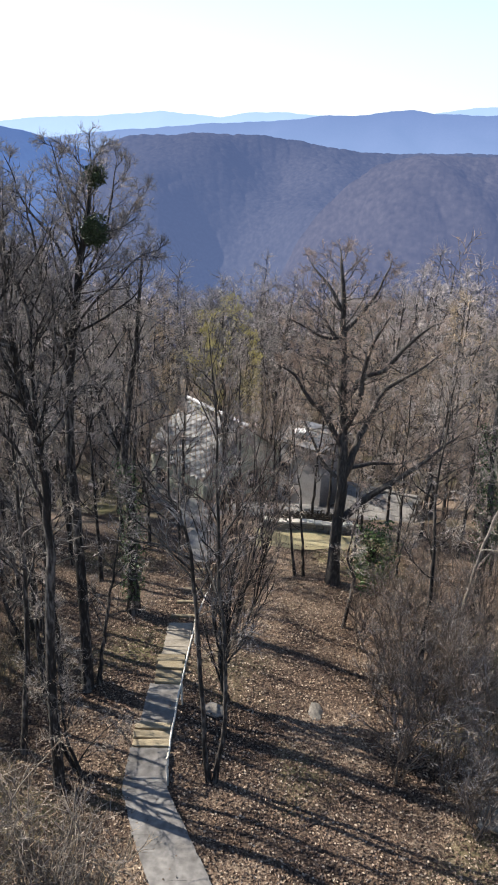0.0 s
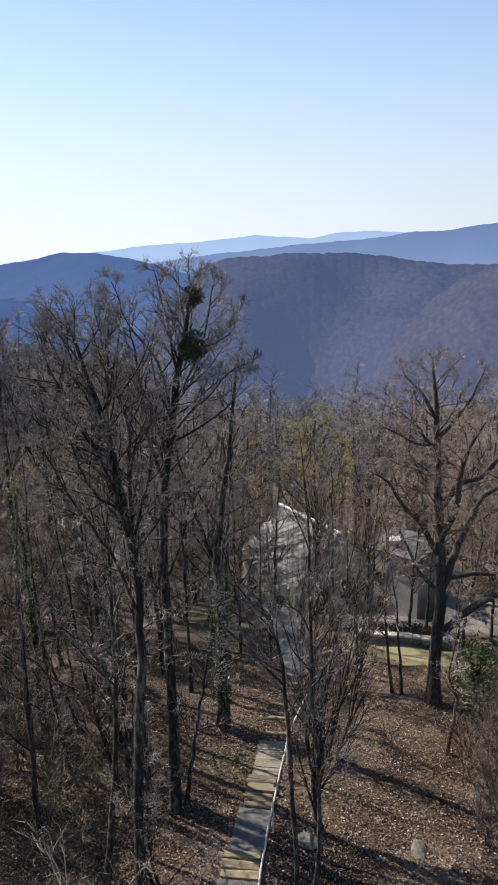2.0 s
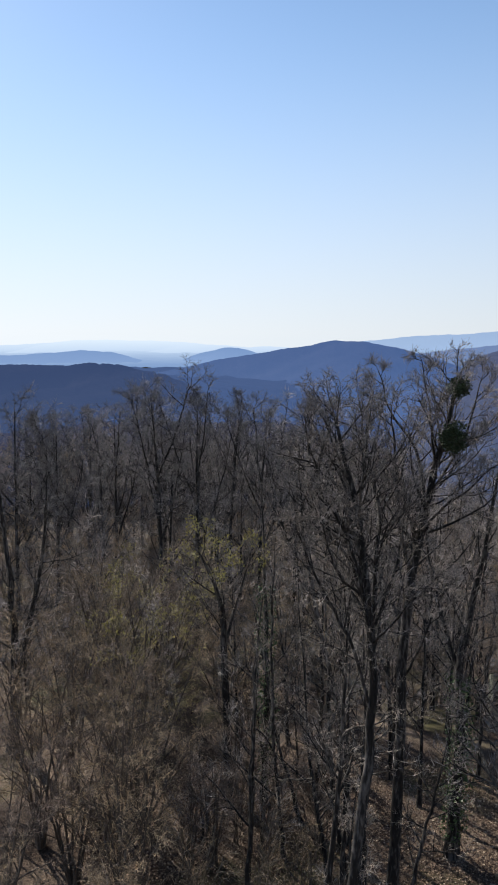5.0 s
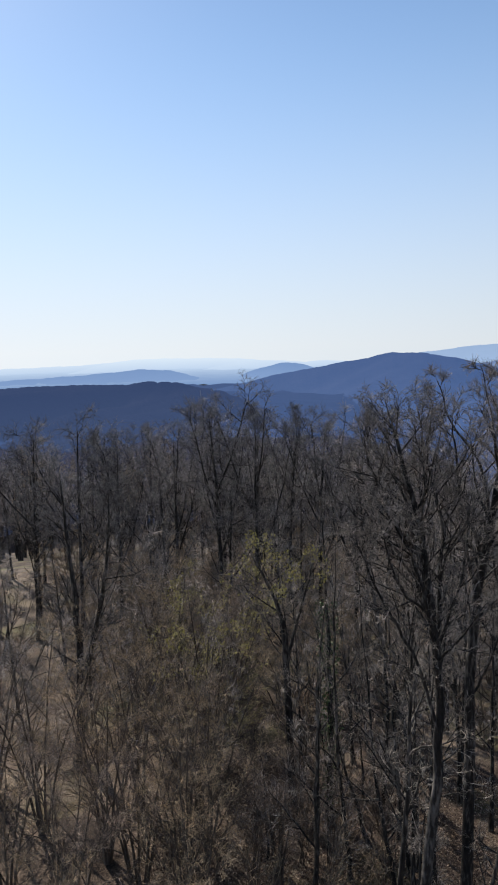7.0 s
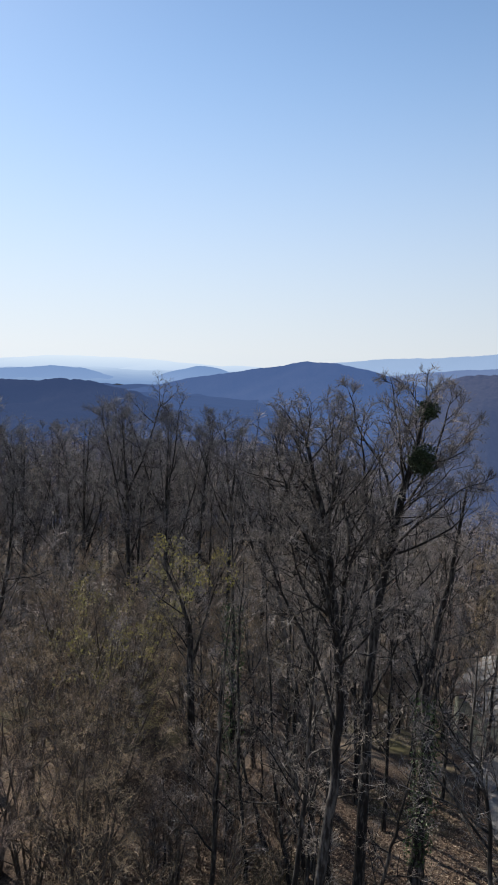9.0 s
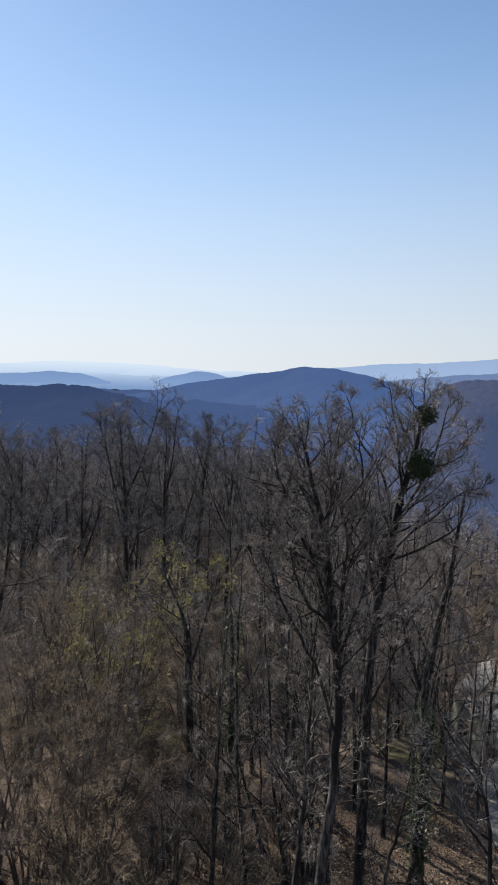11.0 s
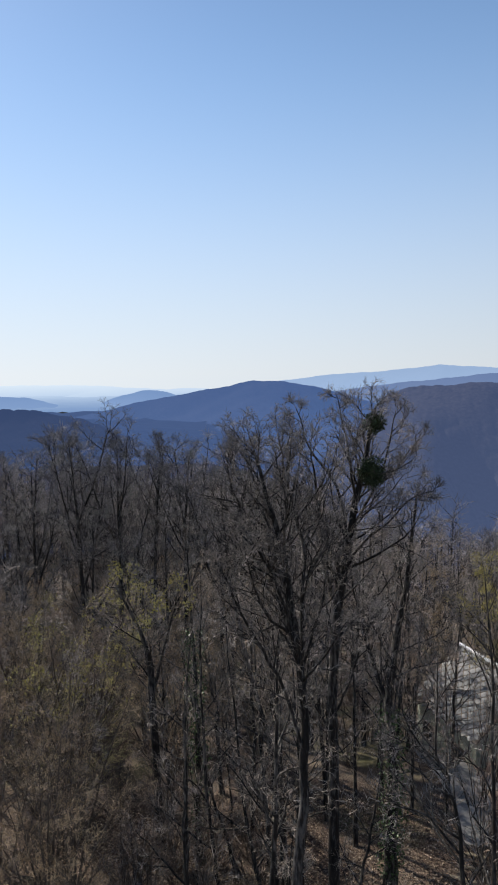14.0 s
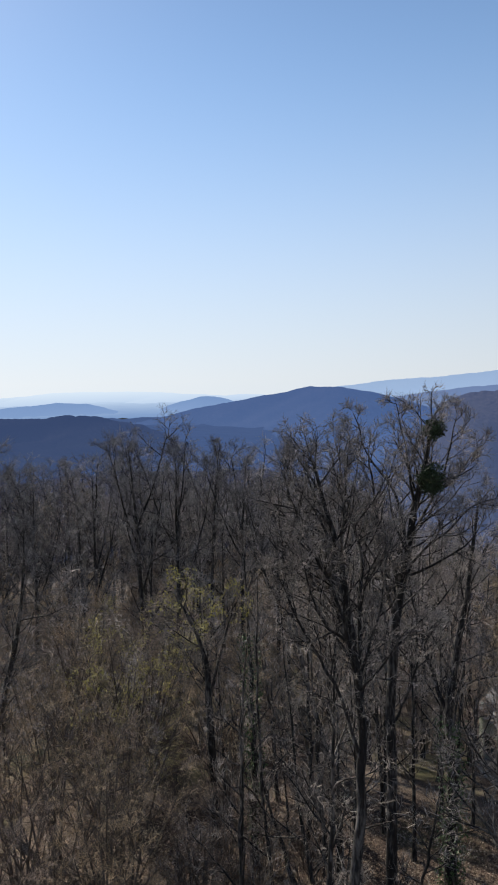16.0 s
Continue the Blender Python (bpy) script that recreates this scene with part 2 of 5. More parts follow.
def thing(name, x, y, z, label, category, group="", rz=0.0):
    ob = new(name)
    ob.matrix_basis = pose(x, y, z, 0, 0, rz)
    ob.empty_display_size = 0.2
    return tagged(ob, label, category, group)


def box(sx, sy, sz, at=(0, 0, 0), bevel=0.0, rough=0.0, rng=None):
    """A box resting on z = at.z, edges bevelled and corners a little uneven."""
    bm = bmesh.new()
    bmesh.ops.create_cube(bm, size=1.0)
    for v in bm.verts:
        v.co = Vector((v.co.x * sx + at[0], v.co.y * sy + at[1], (v.co.z + 0.5) * sz + at[2]))
        if rough and rng is not None:
            v.co += Vector(rng.uniform(-rough, rough, 3))
    if bevel:
        bmesh.ops.bevel(bm, geom=bm.edges[:], offset=bevel, segments=1, affect="EDGES")
    return bm


def smoothstep(a, b, x):
    u = np.clip((x - a) / (b - a), 0, 1)
    return u * u * (3 - 2 * u)


def ground_z(x, y):
    """Height of the slope: gentle by the path, steeper past the yard, a broad shoulder to the west."""
    x, y = np.asarray(x, float), np.asarray(y, float)
    r, az = np.hypot(x, y), np.degrees(np.arctan2(x, y))
    yy = np.where(np.abs(az) > 90, -r, y)
    front = -0.10 * np.clip(yy - 10, 0, 19.5) - 0.33 * np.clip(yy - 29.5, 0, 12) - 0.27 * np.clip(yy - 41.5, 0, 700)
    shoulder = -0.09 * np.clip(r - 12, 0, 60) - 0.25 * np.clip(r - 72, 0, 400)
    w = smoothstep(-14, -26, az)
    z = front * (1 - w) + shoulder * w
    z = np.where(np.abs(az) > 100, -0.12 * np.clip(r - 15, 0, 400), z)
    z = z + 0.10 * np.sin(x * 0.9 + 1.3) * np.sin(y * 0.7) * smoothstep(4, 10, r) + 0.05 * np.sin(x * 2.3 + y * 1.1)
    return np.maximum(z, -150.0)


def ground_at(x, y):
    return float(ground_z(x, y))


# ---------- the ground, one sheet to the horizon ----------
def build_ground():
    az = np.concatenate([np.arange(-180, -66, 4.0), np.arange(-66, 36, 0.6), np.arange(36, 180, 4.0)])
    r = np.concatenate([[0.05], np.arange(1, 9, 1.0), np.arange(9, 48, 0.35), np.geomspace(48, 4900, 70)])
    A, R = np.meshgrid(np.radians(az), r)
    X, Y = R * np.sin(A), R * np.cos(A)
    Z = ground_z(X, Y)
    nr, na = A.shape
    i, j = np.meshgrid(np.arange(nr - 1), np.arange(na), indexing="ij")
    a, b = i * na + j, i * na + (j + 1) % na
    c, d = a + na, b + na
    tris = np.concatenate([np.stack([a, c, b], -1).reshape(-1, 3), np.stack([b, c, d], -1).reshape(-1, 3)])
    tris = np.concatenate([tris, np.stack([np.zeros(na - 2, int), np.arange(1, na - 1), np.arange(2, na)], -1)[:, ::-1]])
    ob = new("ground", mesh_of("ground", np.stack([X, Y, Z], -1).reshape(-1, 3), tris, LITTER, True))
    tagged(ob, "sloping woodland floor covered in brown leaf litter", "ground", kind="structure")


build_ground()


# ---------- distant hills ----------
HAZE = 0.875  # strength of the blue haze painted as glow onto all that is far off


def crest(az, knots):
    k = np.array(knots, float)
    return np.interp(az, k[:, 0], k[:, 1])


def ridge(name, label, knots, r0, r1, foot, haze, tone, crowns, step, rows, seed, thick=0.12, foot_haze=(0.39, 0.53, 0.76)):
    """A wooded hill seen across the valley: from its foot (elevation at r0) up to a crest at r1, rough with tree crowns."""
    haze, foot_haze = tuple(HAZE * v for v in haze), tuple(HAZE * v for v in foot_haze)
    rng = np.random.default_rng(seed)
    az = np.arange(knots[0][0], knots[-1][0] + step, step)
    u = np.linspace(0, 1, rows)
    top = crest(az, knots)
    w = int(0.35 / step)
    top = np.convolve(np.pad(top, w, mode="edge"), np.ones(2 * w + 1) / (2 * w + 1), "valid")
    top = top + 0.6 * (0.03 * np.sin(az * 2.1 + seed) + 0.02 * np.sin(az * 5.3 + 2 * seed) + 0.01 * np.sin(az * 11.7 + seed))
    A, U = np.meshgrid(np.radians(az), u)
    R = r0 + (r1 - r0) * U
    E = np.radians(foot + (top[None] - foot) * (U ** 0.85))
    Z = 16 + R * np.tan(E)
    X, Y = R * np.sin(A), R * np.cos(A)
    relief = np.zeros(A.shape)
    for q in range(14):
        a, wl = rng.uniform(0, np.pi), (r1 - r0) * rng.uniform(0.09, 0.5)
        relief += wl * np.sin((X * np.cos(a) + 0.35 * Y * np.sin(a)) * 2 * np.pi / wl + rng.uniform(0, 6.28))
    Z = Z + (0.045 if r0 < 1000 else 0.025) * relief * np.sin(np.pi * U) ** 0.7
    # crowns: rounded bumps on a jittered lattice
    deep = 0.5 * Y if r0 < 1000 else Y
    px, py = (0.8 * X + 0.6 * deep) / crowns, (0.8 * deep - 0.6 * X) / crowns
    ix, iy = np.floor(px).astype(int), np.floor(py).astype(int)
    best = np.full(A.shape, 9.0)
    for dx in (-1, 0, 1):
        for dy in (-1, 0, 1):
            hx = np.sin((ix + dx) * 127.1 + (iy + dy) * 311.7 + seed) * 43758.5453
            hy = np.sin((ix + dx) * 269.5 + (iy + dy) * 183.3 + seed) * 24634.6345
            qx, qy = ix + dx + hx - np.floor(hx), iy + dy + hy - np.floor(hy)
            best = np.minimum(best, (px - qx) ** 2 + (py - qy) ** 2)
    Z = Z + ((1.8 + crowns * 0.05) if r0 < 1000 else 1.0) * np.sqrt(np.clip(1 - best * 1.4, 0, 1)) * rng.uniform(0.85, 1.15, A.shape)
    nr, na = A.shape
    i, j = np.meshgrid(np.arange(nr - 1), np.arange(na - 1), indexing="ij")
    a = i * na + j
    tris = np.concatenate([np.stack([a, a + 1, a + na], -1).reshape(-1, 3), np.stack([a + 1, a + na + 1, a + na], -1).reshape(-1, 3)])
    # haze is painted into the hill as glow, changing tone towards its foot
    m = surface(name + "_woods", [(0.34, tuple(0.45 * v for v in tone)), (0.5, tone), (0.66, tuple(1.7 * v for v in tone))], 0.006, 0.22, 1.0, 0, stretch=(1, 0.6, 1.3), glow=haze, mist=(-148.0, 16 + r1 * math.tan(radians(float(top.max()))), tuple(h + (v - h) * thick for h, v in zip(haze, foot_haze))))
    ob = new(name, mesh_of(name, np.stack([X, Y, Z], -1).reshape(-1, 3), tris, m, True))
    tagged(ob, label, "hill", kind="structure")


# the blues of these hills are haze, put into each one's glow
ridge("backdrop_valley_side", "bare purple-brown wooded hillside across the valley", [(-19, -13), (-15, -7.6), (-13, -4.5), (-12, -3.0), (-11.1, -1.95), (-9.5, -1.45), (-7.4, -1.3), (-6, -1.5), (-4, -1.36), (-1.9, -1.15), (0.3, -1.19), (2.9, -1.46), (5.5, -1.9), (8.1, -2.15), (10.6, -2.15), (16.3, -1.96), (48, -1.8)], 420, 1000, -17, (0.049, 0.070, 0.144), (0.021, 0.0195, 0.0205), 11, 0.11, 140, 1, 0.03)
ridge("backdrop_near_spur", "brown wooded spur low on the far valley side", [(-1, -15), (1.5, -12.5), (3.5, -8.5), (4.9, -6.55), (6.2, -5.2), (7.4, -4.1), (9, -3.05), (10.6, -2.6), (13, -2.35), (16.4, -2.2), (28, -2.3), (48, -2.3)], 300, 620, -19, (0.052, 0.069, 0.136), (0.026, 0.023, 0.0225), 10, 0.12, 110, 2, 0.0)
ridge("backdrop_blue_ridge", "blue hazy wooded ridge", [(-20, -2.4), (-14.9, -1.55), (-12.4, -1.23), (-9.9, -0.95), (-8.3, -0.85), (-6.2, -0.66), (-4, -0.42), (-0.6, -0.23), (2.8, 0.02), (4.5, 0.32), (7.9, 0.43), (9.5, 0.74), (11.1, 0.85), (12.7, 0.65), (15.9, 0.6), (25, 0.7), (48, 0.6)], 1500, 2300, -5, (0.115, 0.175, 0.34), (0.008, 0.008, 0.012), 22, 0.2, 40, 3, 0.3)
ridge("backdrop_far_ridge", "far ridge on the skyline with pale blue haze in its colour", [(-28, -2), (-23, -1.1), (-19.8, -0.75), (-17.2, -0.42), (-15, -0.2), (-12.4, -0.12), (-9.9, 0.08), (-7, 0.36), (-4.8, 0.19), (-2.7, 0.05), (-0.5, 0.45), (2, 0.49), (4.6, 0.32), (10, 0.4), (12.3, 0.62), (13.9, 0.83), (15.5, 1.12), (22, 1.2), (48, 0.8)], 3000, 3900, -3, (0.27, 0.385, 0.59), (0.01, 0.01, 0.012), 30, 0.2, 24, 4, 0.7)
ridge("backdrop_blue_peak", "wooded hill with a rounded peak and deep blue haze in its colour", [(-46, -6.5), (-40, -4.2), (-37.3, -3.4), (-34.6, -3.02), (-30.6, -2.1), (-28.4, -1.8), (-26.1, -1.37), (-23.9, -1.07), (-21.85, -0.62), (-19.4, -0.74), (-16.7, -1.22), (-14.9, -1.68), (-11, -2.9), (-7, -4.5)], 1200, 2000, -7, (0.053, 0.102, 0.250), (0.012, 0.012, 0.014), 20, 0.15, 60, 5, 0.06)
ridge("backdrop_dark_hill", "wooded hill beyond the near trees with dark blue haze in its colour", [(-75, -3.2), (-60, -2.9), (-50, -2.6), (-45.7, -2.61), (-43.3, -2.73), (-41.2, -2.51), (-39, -2.64), (-37.3, -3.04), (-35.5, -3.4), (-33.5, -4.2), (-31, -5.4), (-28, -7.5)], 700, 1200, -12, (0.036, 0.060, 0.140), (0.005, 0.005, 0.006), 13, 0.12, 90, 6, 0.05)
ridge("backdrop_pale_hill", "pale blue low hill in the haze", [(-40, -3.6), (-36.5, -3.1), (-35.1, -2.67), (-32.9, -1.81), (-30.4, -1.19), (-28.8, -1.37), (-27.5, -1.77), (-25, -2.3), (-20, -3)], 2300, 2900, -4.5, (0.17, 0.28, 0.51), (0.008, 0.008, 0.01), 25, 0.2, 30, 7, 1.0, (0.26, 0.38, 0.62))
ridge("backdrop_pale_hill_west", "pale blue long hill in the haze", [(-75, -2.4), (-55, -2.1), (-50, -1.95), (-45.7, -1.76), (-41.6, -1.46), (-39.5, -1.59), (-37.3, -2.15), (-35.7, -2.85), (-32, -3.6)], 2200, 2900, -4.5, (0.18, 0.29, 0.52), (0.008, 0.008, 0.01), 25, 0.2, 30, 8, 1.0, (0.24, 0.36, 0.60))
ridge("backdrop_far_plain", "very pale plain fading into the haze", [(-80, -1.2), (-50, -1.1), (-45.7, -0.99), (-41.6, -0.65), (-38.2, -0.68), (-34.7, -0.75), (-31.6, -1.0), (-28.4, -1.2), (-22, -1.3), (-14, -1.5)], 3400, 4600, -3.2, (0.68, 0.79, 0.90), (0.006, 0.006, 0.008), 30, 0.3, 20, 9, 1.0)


def canopy_sheet(name, label, r0, r1, over, haze, tone, crowns, step, rows, seed, far=None):
    """The closed tops of the woods that fill the valley floor between the hills."""
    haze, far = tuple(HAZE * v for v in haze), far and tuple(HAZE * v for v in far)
    az = np.arange(-80, 60, step)
    A, R = np.meshgrid(np.radians(az), np.geomspace(r0, r1, rows))
    X, Y = R * np.sin(A), R * np.cos(A)
    rng = np.random.default_rng(seed)
    Z = ground_z(X, Y) - 60 * smoothstep(-13, -7, np.degrees(A)) * smoothstep(230, 330, R) + over + crowns * 0.3 * rng.uniform(-1, 1, A.shape)
    nr, na = A.shape
    i, j = np.meshgrid(np.arange(nr - 1), np.arange(na - 1), indexing="ij")
    a = i * na + j
    tris = np.concatenate([np.stack([a, a + 1, a + na], -1).reshape(-1, 3), np.stack([a + 1, a + na + 1, a + na], -1).reshape(-1, 3)])
    # valley haze is painted onto the treetops as an even glow
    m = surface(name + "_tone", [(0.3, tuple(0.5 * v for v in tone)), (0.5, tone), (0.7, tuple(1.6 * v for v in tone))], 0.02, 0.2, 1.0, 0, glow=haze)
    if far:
        # the painted haze glow blends to the far tone with distance from the hill top
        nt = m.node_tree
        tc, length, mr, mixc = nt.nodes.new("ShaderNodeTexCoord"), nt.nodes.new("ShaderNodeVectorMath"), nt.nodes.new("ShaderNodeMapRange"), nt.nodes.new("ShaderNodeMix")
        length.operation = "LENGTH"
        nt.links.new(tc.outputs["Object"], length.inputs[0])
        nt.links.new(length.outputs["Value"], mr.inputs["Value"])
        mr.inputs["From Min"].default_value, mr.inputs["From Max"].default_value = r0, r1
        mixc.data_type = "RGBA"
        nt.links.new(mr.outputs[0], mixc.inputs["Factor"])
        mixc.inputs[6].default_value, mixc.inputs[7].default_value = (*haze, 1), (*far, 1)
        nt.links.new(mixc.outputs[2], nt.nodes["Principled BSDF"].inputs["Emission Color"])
    tagged(new(name, mesh_of(name, np.stack([X, Y, Z], -1).reshape(-1, 3), tris, m, True)), label, "woodland", kind="structure")


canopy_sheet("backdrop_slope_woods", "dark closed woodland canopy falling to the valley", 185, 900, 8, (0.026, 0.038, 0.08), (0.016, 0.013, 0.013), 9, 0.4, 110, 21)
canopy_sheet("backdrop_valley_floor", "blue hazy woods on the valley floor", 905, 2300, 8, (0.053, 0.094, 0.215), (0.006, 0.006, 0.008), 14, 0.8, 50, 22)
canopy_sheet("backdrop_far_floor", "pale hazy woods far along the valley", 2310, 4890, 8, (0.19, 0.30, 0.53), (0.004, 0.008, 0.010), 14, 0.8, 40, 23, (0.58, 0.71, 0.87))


# ---------- trees ----------
def spline(knots, n):
    """A smooth curve through a few knots."""
    k = np.array(knots, float)
    k = np.vstack([2 * k[0] - k[1], k, 2 * k[-1] - k[-2]])
    out = []
    for s in np.linspace(0, len(k) - 3 - 1e-6, n):
        i, u = int(s), s - int(s)
        a, b, c, d = k[i], k[i + 1], k[i + 2], k[i + 3]
        out.append(0.5 * (2 * b + (c - a) * u + (2 * a - 5 * b + 4 * c - d) * u ** 2 + (3 * b - a - 3 * c + d) * u ** 3))
    return np.array(out)


def unit(v):
    return v / (np.linalg.norm(v, axis=-1, keepdims=True) + 1e-9)


def sprout(pts, rad, per, t0, t1, angle, length, n, wander, lift, thick, thin, rng, taper=0.55, stout=0.011):
    """Children of every curve in pts (N, P, 3): per of them each, leaving at angle degrees. length: metres, or (share of the parent, least)."""
    N, P, _ = pts.shape
    if isinstance(length, tuple):
        span = np.linalg.norm(np.diff(pts, axis=1), axis=2).sum(1)[:, None]
        length = np.maximum(length[0] * span, length[1])
    t = np.clip(t0 + (t1 - t0) * (np.arange(per)[None] + rng.uniform(0, 1, (N, per))) / per, 0, 0.999)
    f = t * (P - 1)
    i = f.astype(int)
    u = (f - i)[..., None]
    rows = np.arange(N)[:, None]
    start = pts[rows, i] * (1 - u) + pts[rows, i + 1] * u
    tan = unit(pts[rows, i + 1] - pts[rows, i])
    r0 = rad[rows, i] * (1 - u[..., 0]) + rad[rows, i + 1] * u[..., 0]
    side = unit(np.cross(tan, rng.normal(size=tan.shape)))
    a = np.radians(angle * rng.uniform(0.7, 1.3, t.shape))[..., None]
    way = np.cos(a) * tan + np.sin(a) * side
    L = length * rng.uniform(0.65, 1.25, t.shape) * (1 - taper * ((t - t0) / max(t1 - t0, 1e-6)) ** (2.0 if taper > 0.7 else 1.0))
    start, way, L, r0 = start.reshape(-1, 3), way.reshape(-1, 3), L.reshape(-1), r0.reshape(-1)
    out = [start]
    for _ in range(n - 1):
        way = unit(way + wander * rng.normal(size=way.shape) + np.array([0, 0, lift]))
        out.append(out[-1] + way * (L / (n - 1))[:, None])
    r = np.maximum(np.minimum(r0 * thick, L * stout + 0.003), thin)
    return np.stack(out, 1), r[:, None] * np.linspace(1, 0.25, n)[None] + thin * 0.4


def tubes(pts, rad, sides, flare=False):
    """Tapering round tubes along the curves, closed to a point at the tip. Returns vertices and triangles."""
    N, P, _ = pts.shape
    tan = unit(np.gradient(pts, axis=1))
    ref = np.where(np.abs(tan[:, :1, 2:3]) > 0.8, np.array([1.0, 0, 0]), np.array([0, 0, 1.0]))
    e1 = unit(np.cross(tan, np.broadcast_to(ref, tan.shape)))
    e2 = np.cross(tan, e1)
    ang = np.arange(sides) * 2 * np.pi / sides
    ring = e1[:, :, None] * np.cos(ang)[None, None, :, None] + e2[:, :, None] * np.sin(ang)[None, None, :, None]
    v = (pts[:, :, None] + ring * rad[:, :, None, None])[:, :-1].reshape(N, -1, 3)
    v = np.concatenate([v, pts[:, -1:]], 1)
    k = (P - 1) * sides + 1
    f = []
    for p in range(P - 2):
        for s in range(sides):
            a, b = p * sides + s, p * sides + (s + 1) % sides
            f += [(a, b, b + sides), (a, b + sides, a + sides)]
    for s in range(sides):
        f.append(((P - 2) * sides + s, (P - 2) * sides + (s + 1) % sides, k - 1))
    f = np.array(f)
    return v.reshape(-1, 3), (f[None] + (np.arange(N) * k)[:, None, None]).reshape(-1, 3)


def joined(pieces):
    vs, fs, n = [], [], 0
    for v, f in pieces:
        vs.append(v)
        fs.append(f + n)
        n += len(v)
    return np.concatenate(vs), np.concatenate(fs)


def leaves_at(places, size, rng, long=1.6):
    """Small folded leaves, two triangles each side of the midrib, at the given places."""
    n = len(places)
    d = unit(rng.normal(size=(n, 3)))
    s = unit(np.cross(d, rng.normal(size=(n, 3))))
    up = np.cross(d, s)
    L = (size * rng.uniform(0.6, 1.3, n))[:, None]
    v = np.stack([places, places + d * L * 0.5 * long + s * L * 0.45 + up * L * 0.15, places + d * L * long, places + d * L * 0.5 * long - s * L * 0.45 + up * L * 0.15], 1)
    f = np.array([(0, 1, 2), (0, 2, 3)])
    return v.reshape(-1, 3), (f[None] + (np.arange(n) * 4)[:, None, None]).reshape(-1, 3)


# kinds: limbs (count, from, angle, length as share of height, lift), branches, twigs and fine twigs per parent
KINDS = {
    "wands": dict(limbs=(5, 0.12, 26, 0.6, 0.03), per=(4, 2, 1), ang=(36, 44, 46), wander=0.2, detail=(7, 4, 5, 3, 4), taper=0.4, reach=(0.5, 0.3, 0.16)),
    "brushy": dict(limbs=(10, 0.12, 14, 0.36, 0.12), per=(6, 4, 2), ang=(18, 24, 30), wander=0.1, detail=(6, 4, 4, 3, 3), taper=0.5, reach=(0.42, 0.22, 0.12)),
    "brush": dict(limbs=(5, 0.10, 18, 0.6, 0.06), per=(4, 3, 2), ang=(24, 30, 36), wander=0.09, detail=(5, 4, 3, 3, 2), taper=0.5, reach=(0.42, 0.23, 0.14)),
    "farther": dict(limbs=(8, 0.26, 44, 0.42, 0.09), per=(5, 5, 0), ang=(46, 50, 50), wander=0.16, detail=(3, 3, 2, 3, 2), taper=0.65, reach=(0.42, 0.24, 0.12)),
}


def tree_arrays(stems, radius, kind, seed, extra=(), fat=1.0, sides=8, stout=0.011):
    """Arrays for stems given by a few knots relative to the base: trunk, each limb with its branches, crown, twig tips."""
    k, rng = KINDS[kind], np.random.default_rng(seed)
    lp_n, l_sides, b_n, b_sides, w_n = k["detail"]
    trunk, limbs, crown, tips = [], [], [], []
    for n, knots in enumerate(stems):
        c = spline(knots, 13)
        c[1:-1] += rng.normal(0, 0.03, (11, 3)) * [1, 1, 0.2]
        H = np.linalg.norm(c[-1] - c[0]) * (1 if n == 0 or knots[0][2] < 0.3 else 1.35)
        rb, rw, rf = k["reach"]
        r = radius * (1 if n == 0 else 0.62 if len(stems) < 5 else 0.5) * np.linspace(1, 0.07, 13) ** 0.9
        if n == 0 or knots[0][2] < 0.3:
            r[0] *= 1.32
            r[1] *= 1.05
        P, R = c[None], r[None]
        trunk.append(tubes(P, R, sides))
        count, start, ang, share, lift = k["limbs"]
        lo = start if n == 0 or knots[0][2] < 0.3 else 0.12
        lp, lr = sprout(P, R, count if lo == start else (count * 2) // 3, lo, 0.98, ang, share * H, lp_n, k["wander"], lift, 0.7, 0.012, rng, k.get("taper", 0.62), stout)
        if n == 0 and len(extra):
            ex = np.stack([spline(e, lp_n) for e in extra])
            er = np.stack([radius * 0.5 * np.linspace(1, 0.2, lp_n) for _ in extra])
            lp, lr = np.concatenate([lp, ex]), np.concatenate([lr, er])
        a, b, d = k["per"]
        bp, br = sprout(lp, lr, a, 0.16, 0.99, k["ang"][0], share * H * rb, b_n, k["wander"], 0.05, 0.6, 0.009 * fat, rng, 0.6)
        for i in range(len(lp)):
            limbs.append(joined([tubes(lp[i:i + 1], lr[i:i + 1], l_sides), tubes(bp[i * a:i * a + a], br[i * a:i * a + a], b_sides)]))
        wp, wr = sprout(bp, br, b, 0.12, 0.99, k["ang"][1], share * H * rw, w_n, 0.07, 0.02, 0.6, 0.0056 * fat, rng, 0.5)
        crown.append(tubes(wp, wr, 3))
        if d:
            fp, fr = sprout(wp, wr, d, 0.12, 0.99, k["ang"][2], share * H * rf, 2, 0.1, 0.0, 0.8, 0.0040 * fat, rng, 0.4)
            crown.append(tubes(fp, fr, 3))
            tips.append(fp[:, -1])
        else:
            tips.append(wp[:, -1])
    return joined(trunk), limbs, joined(crown), np.concatenate(tips)


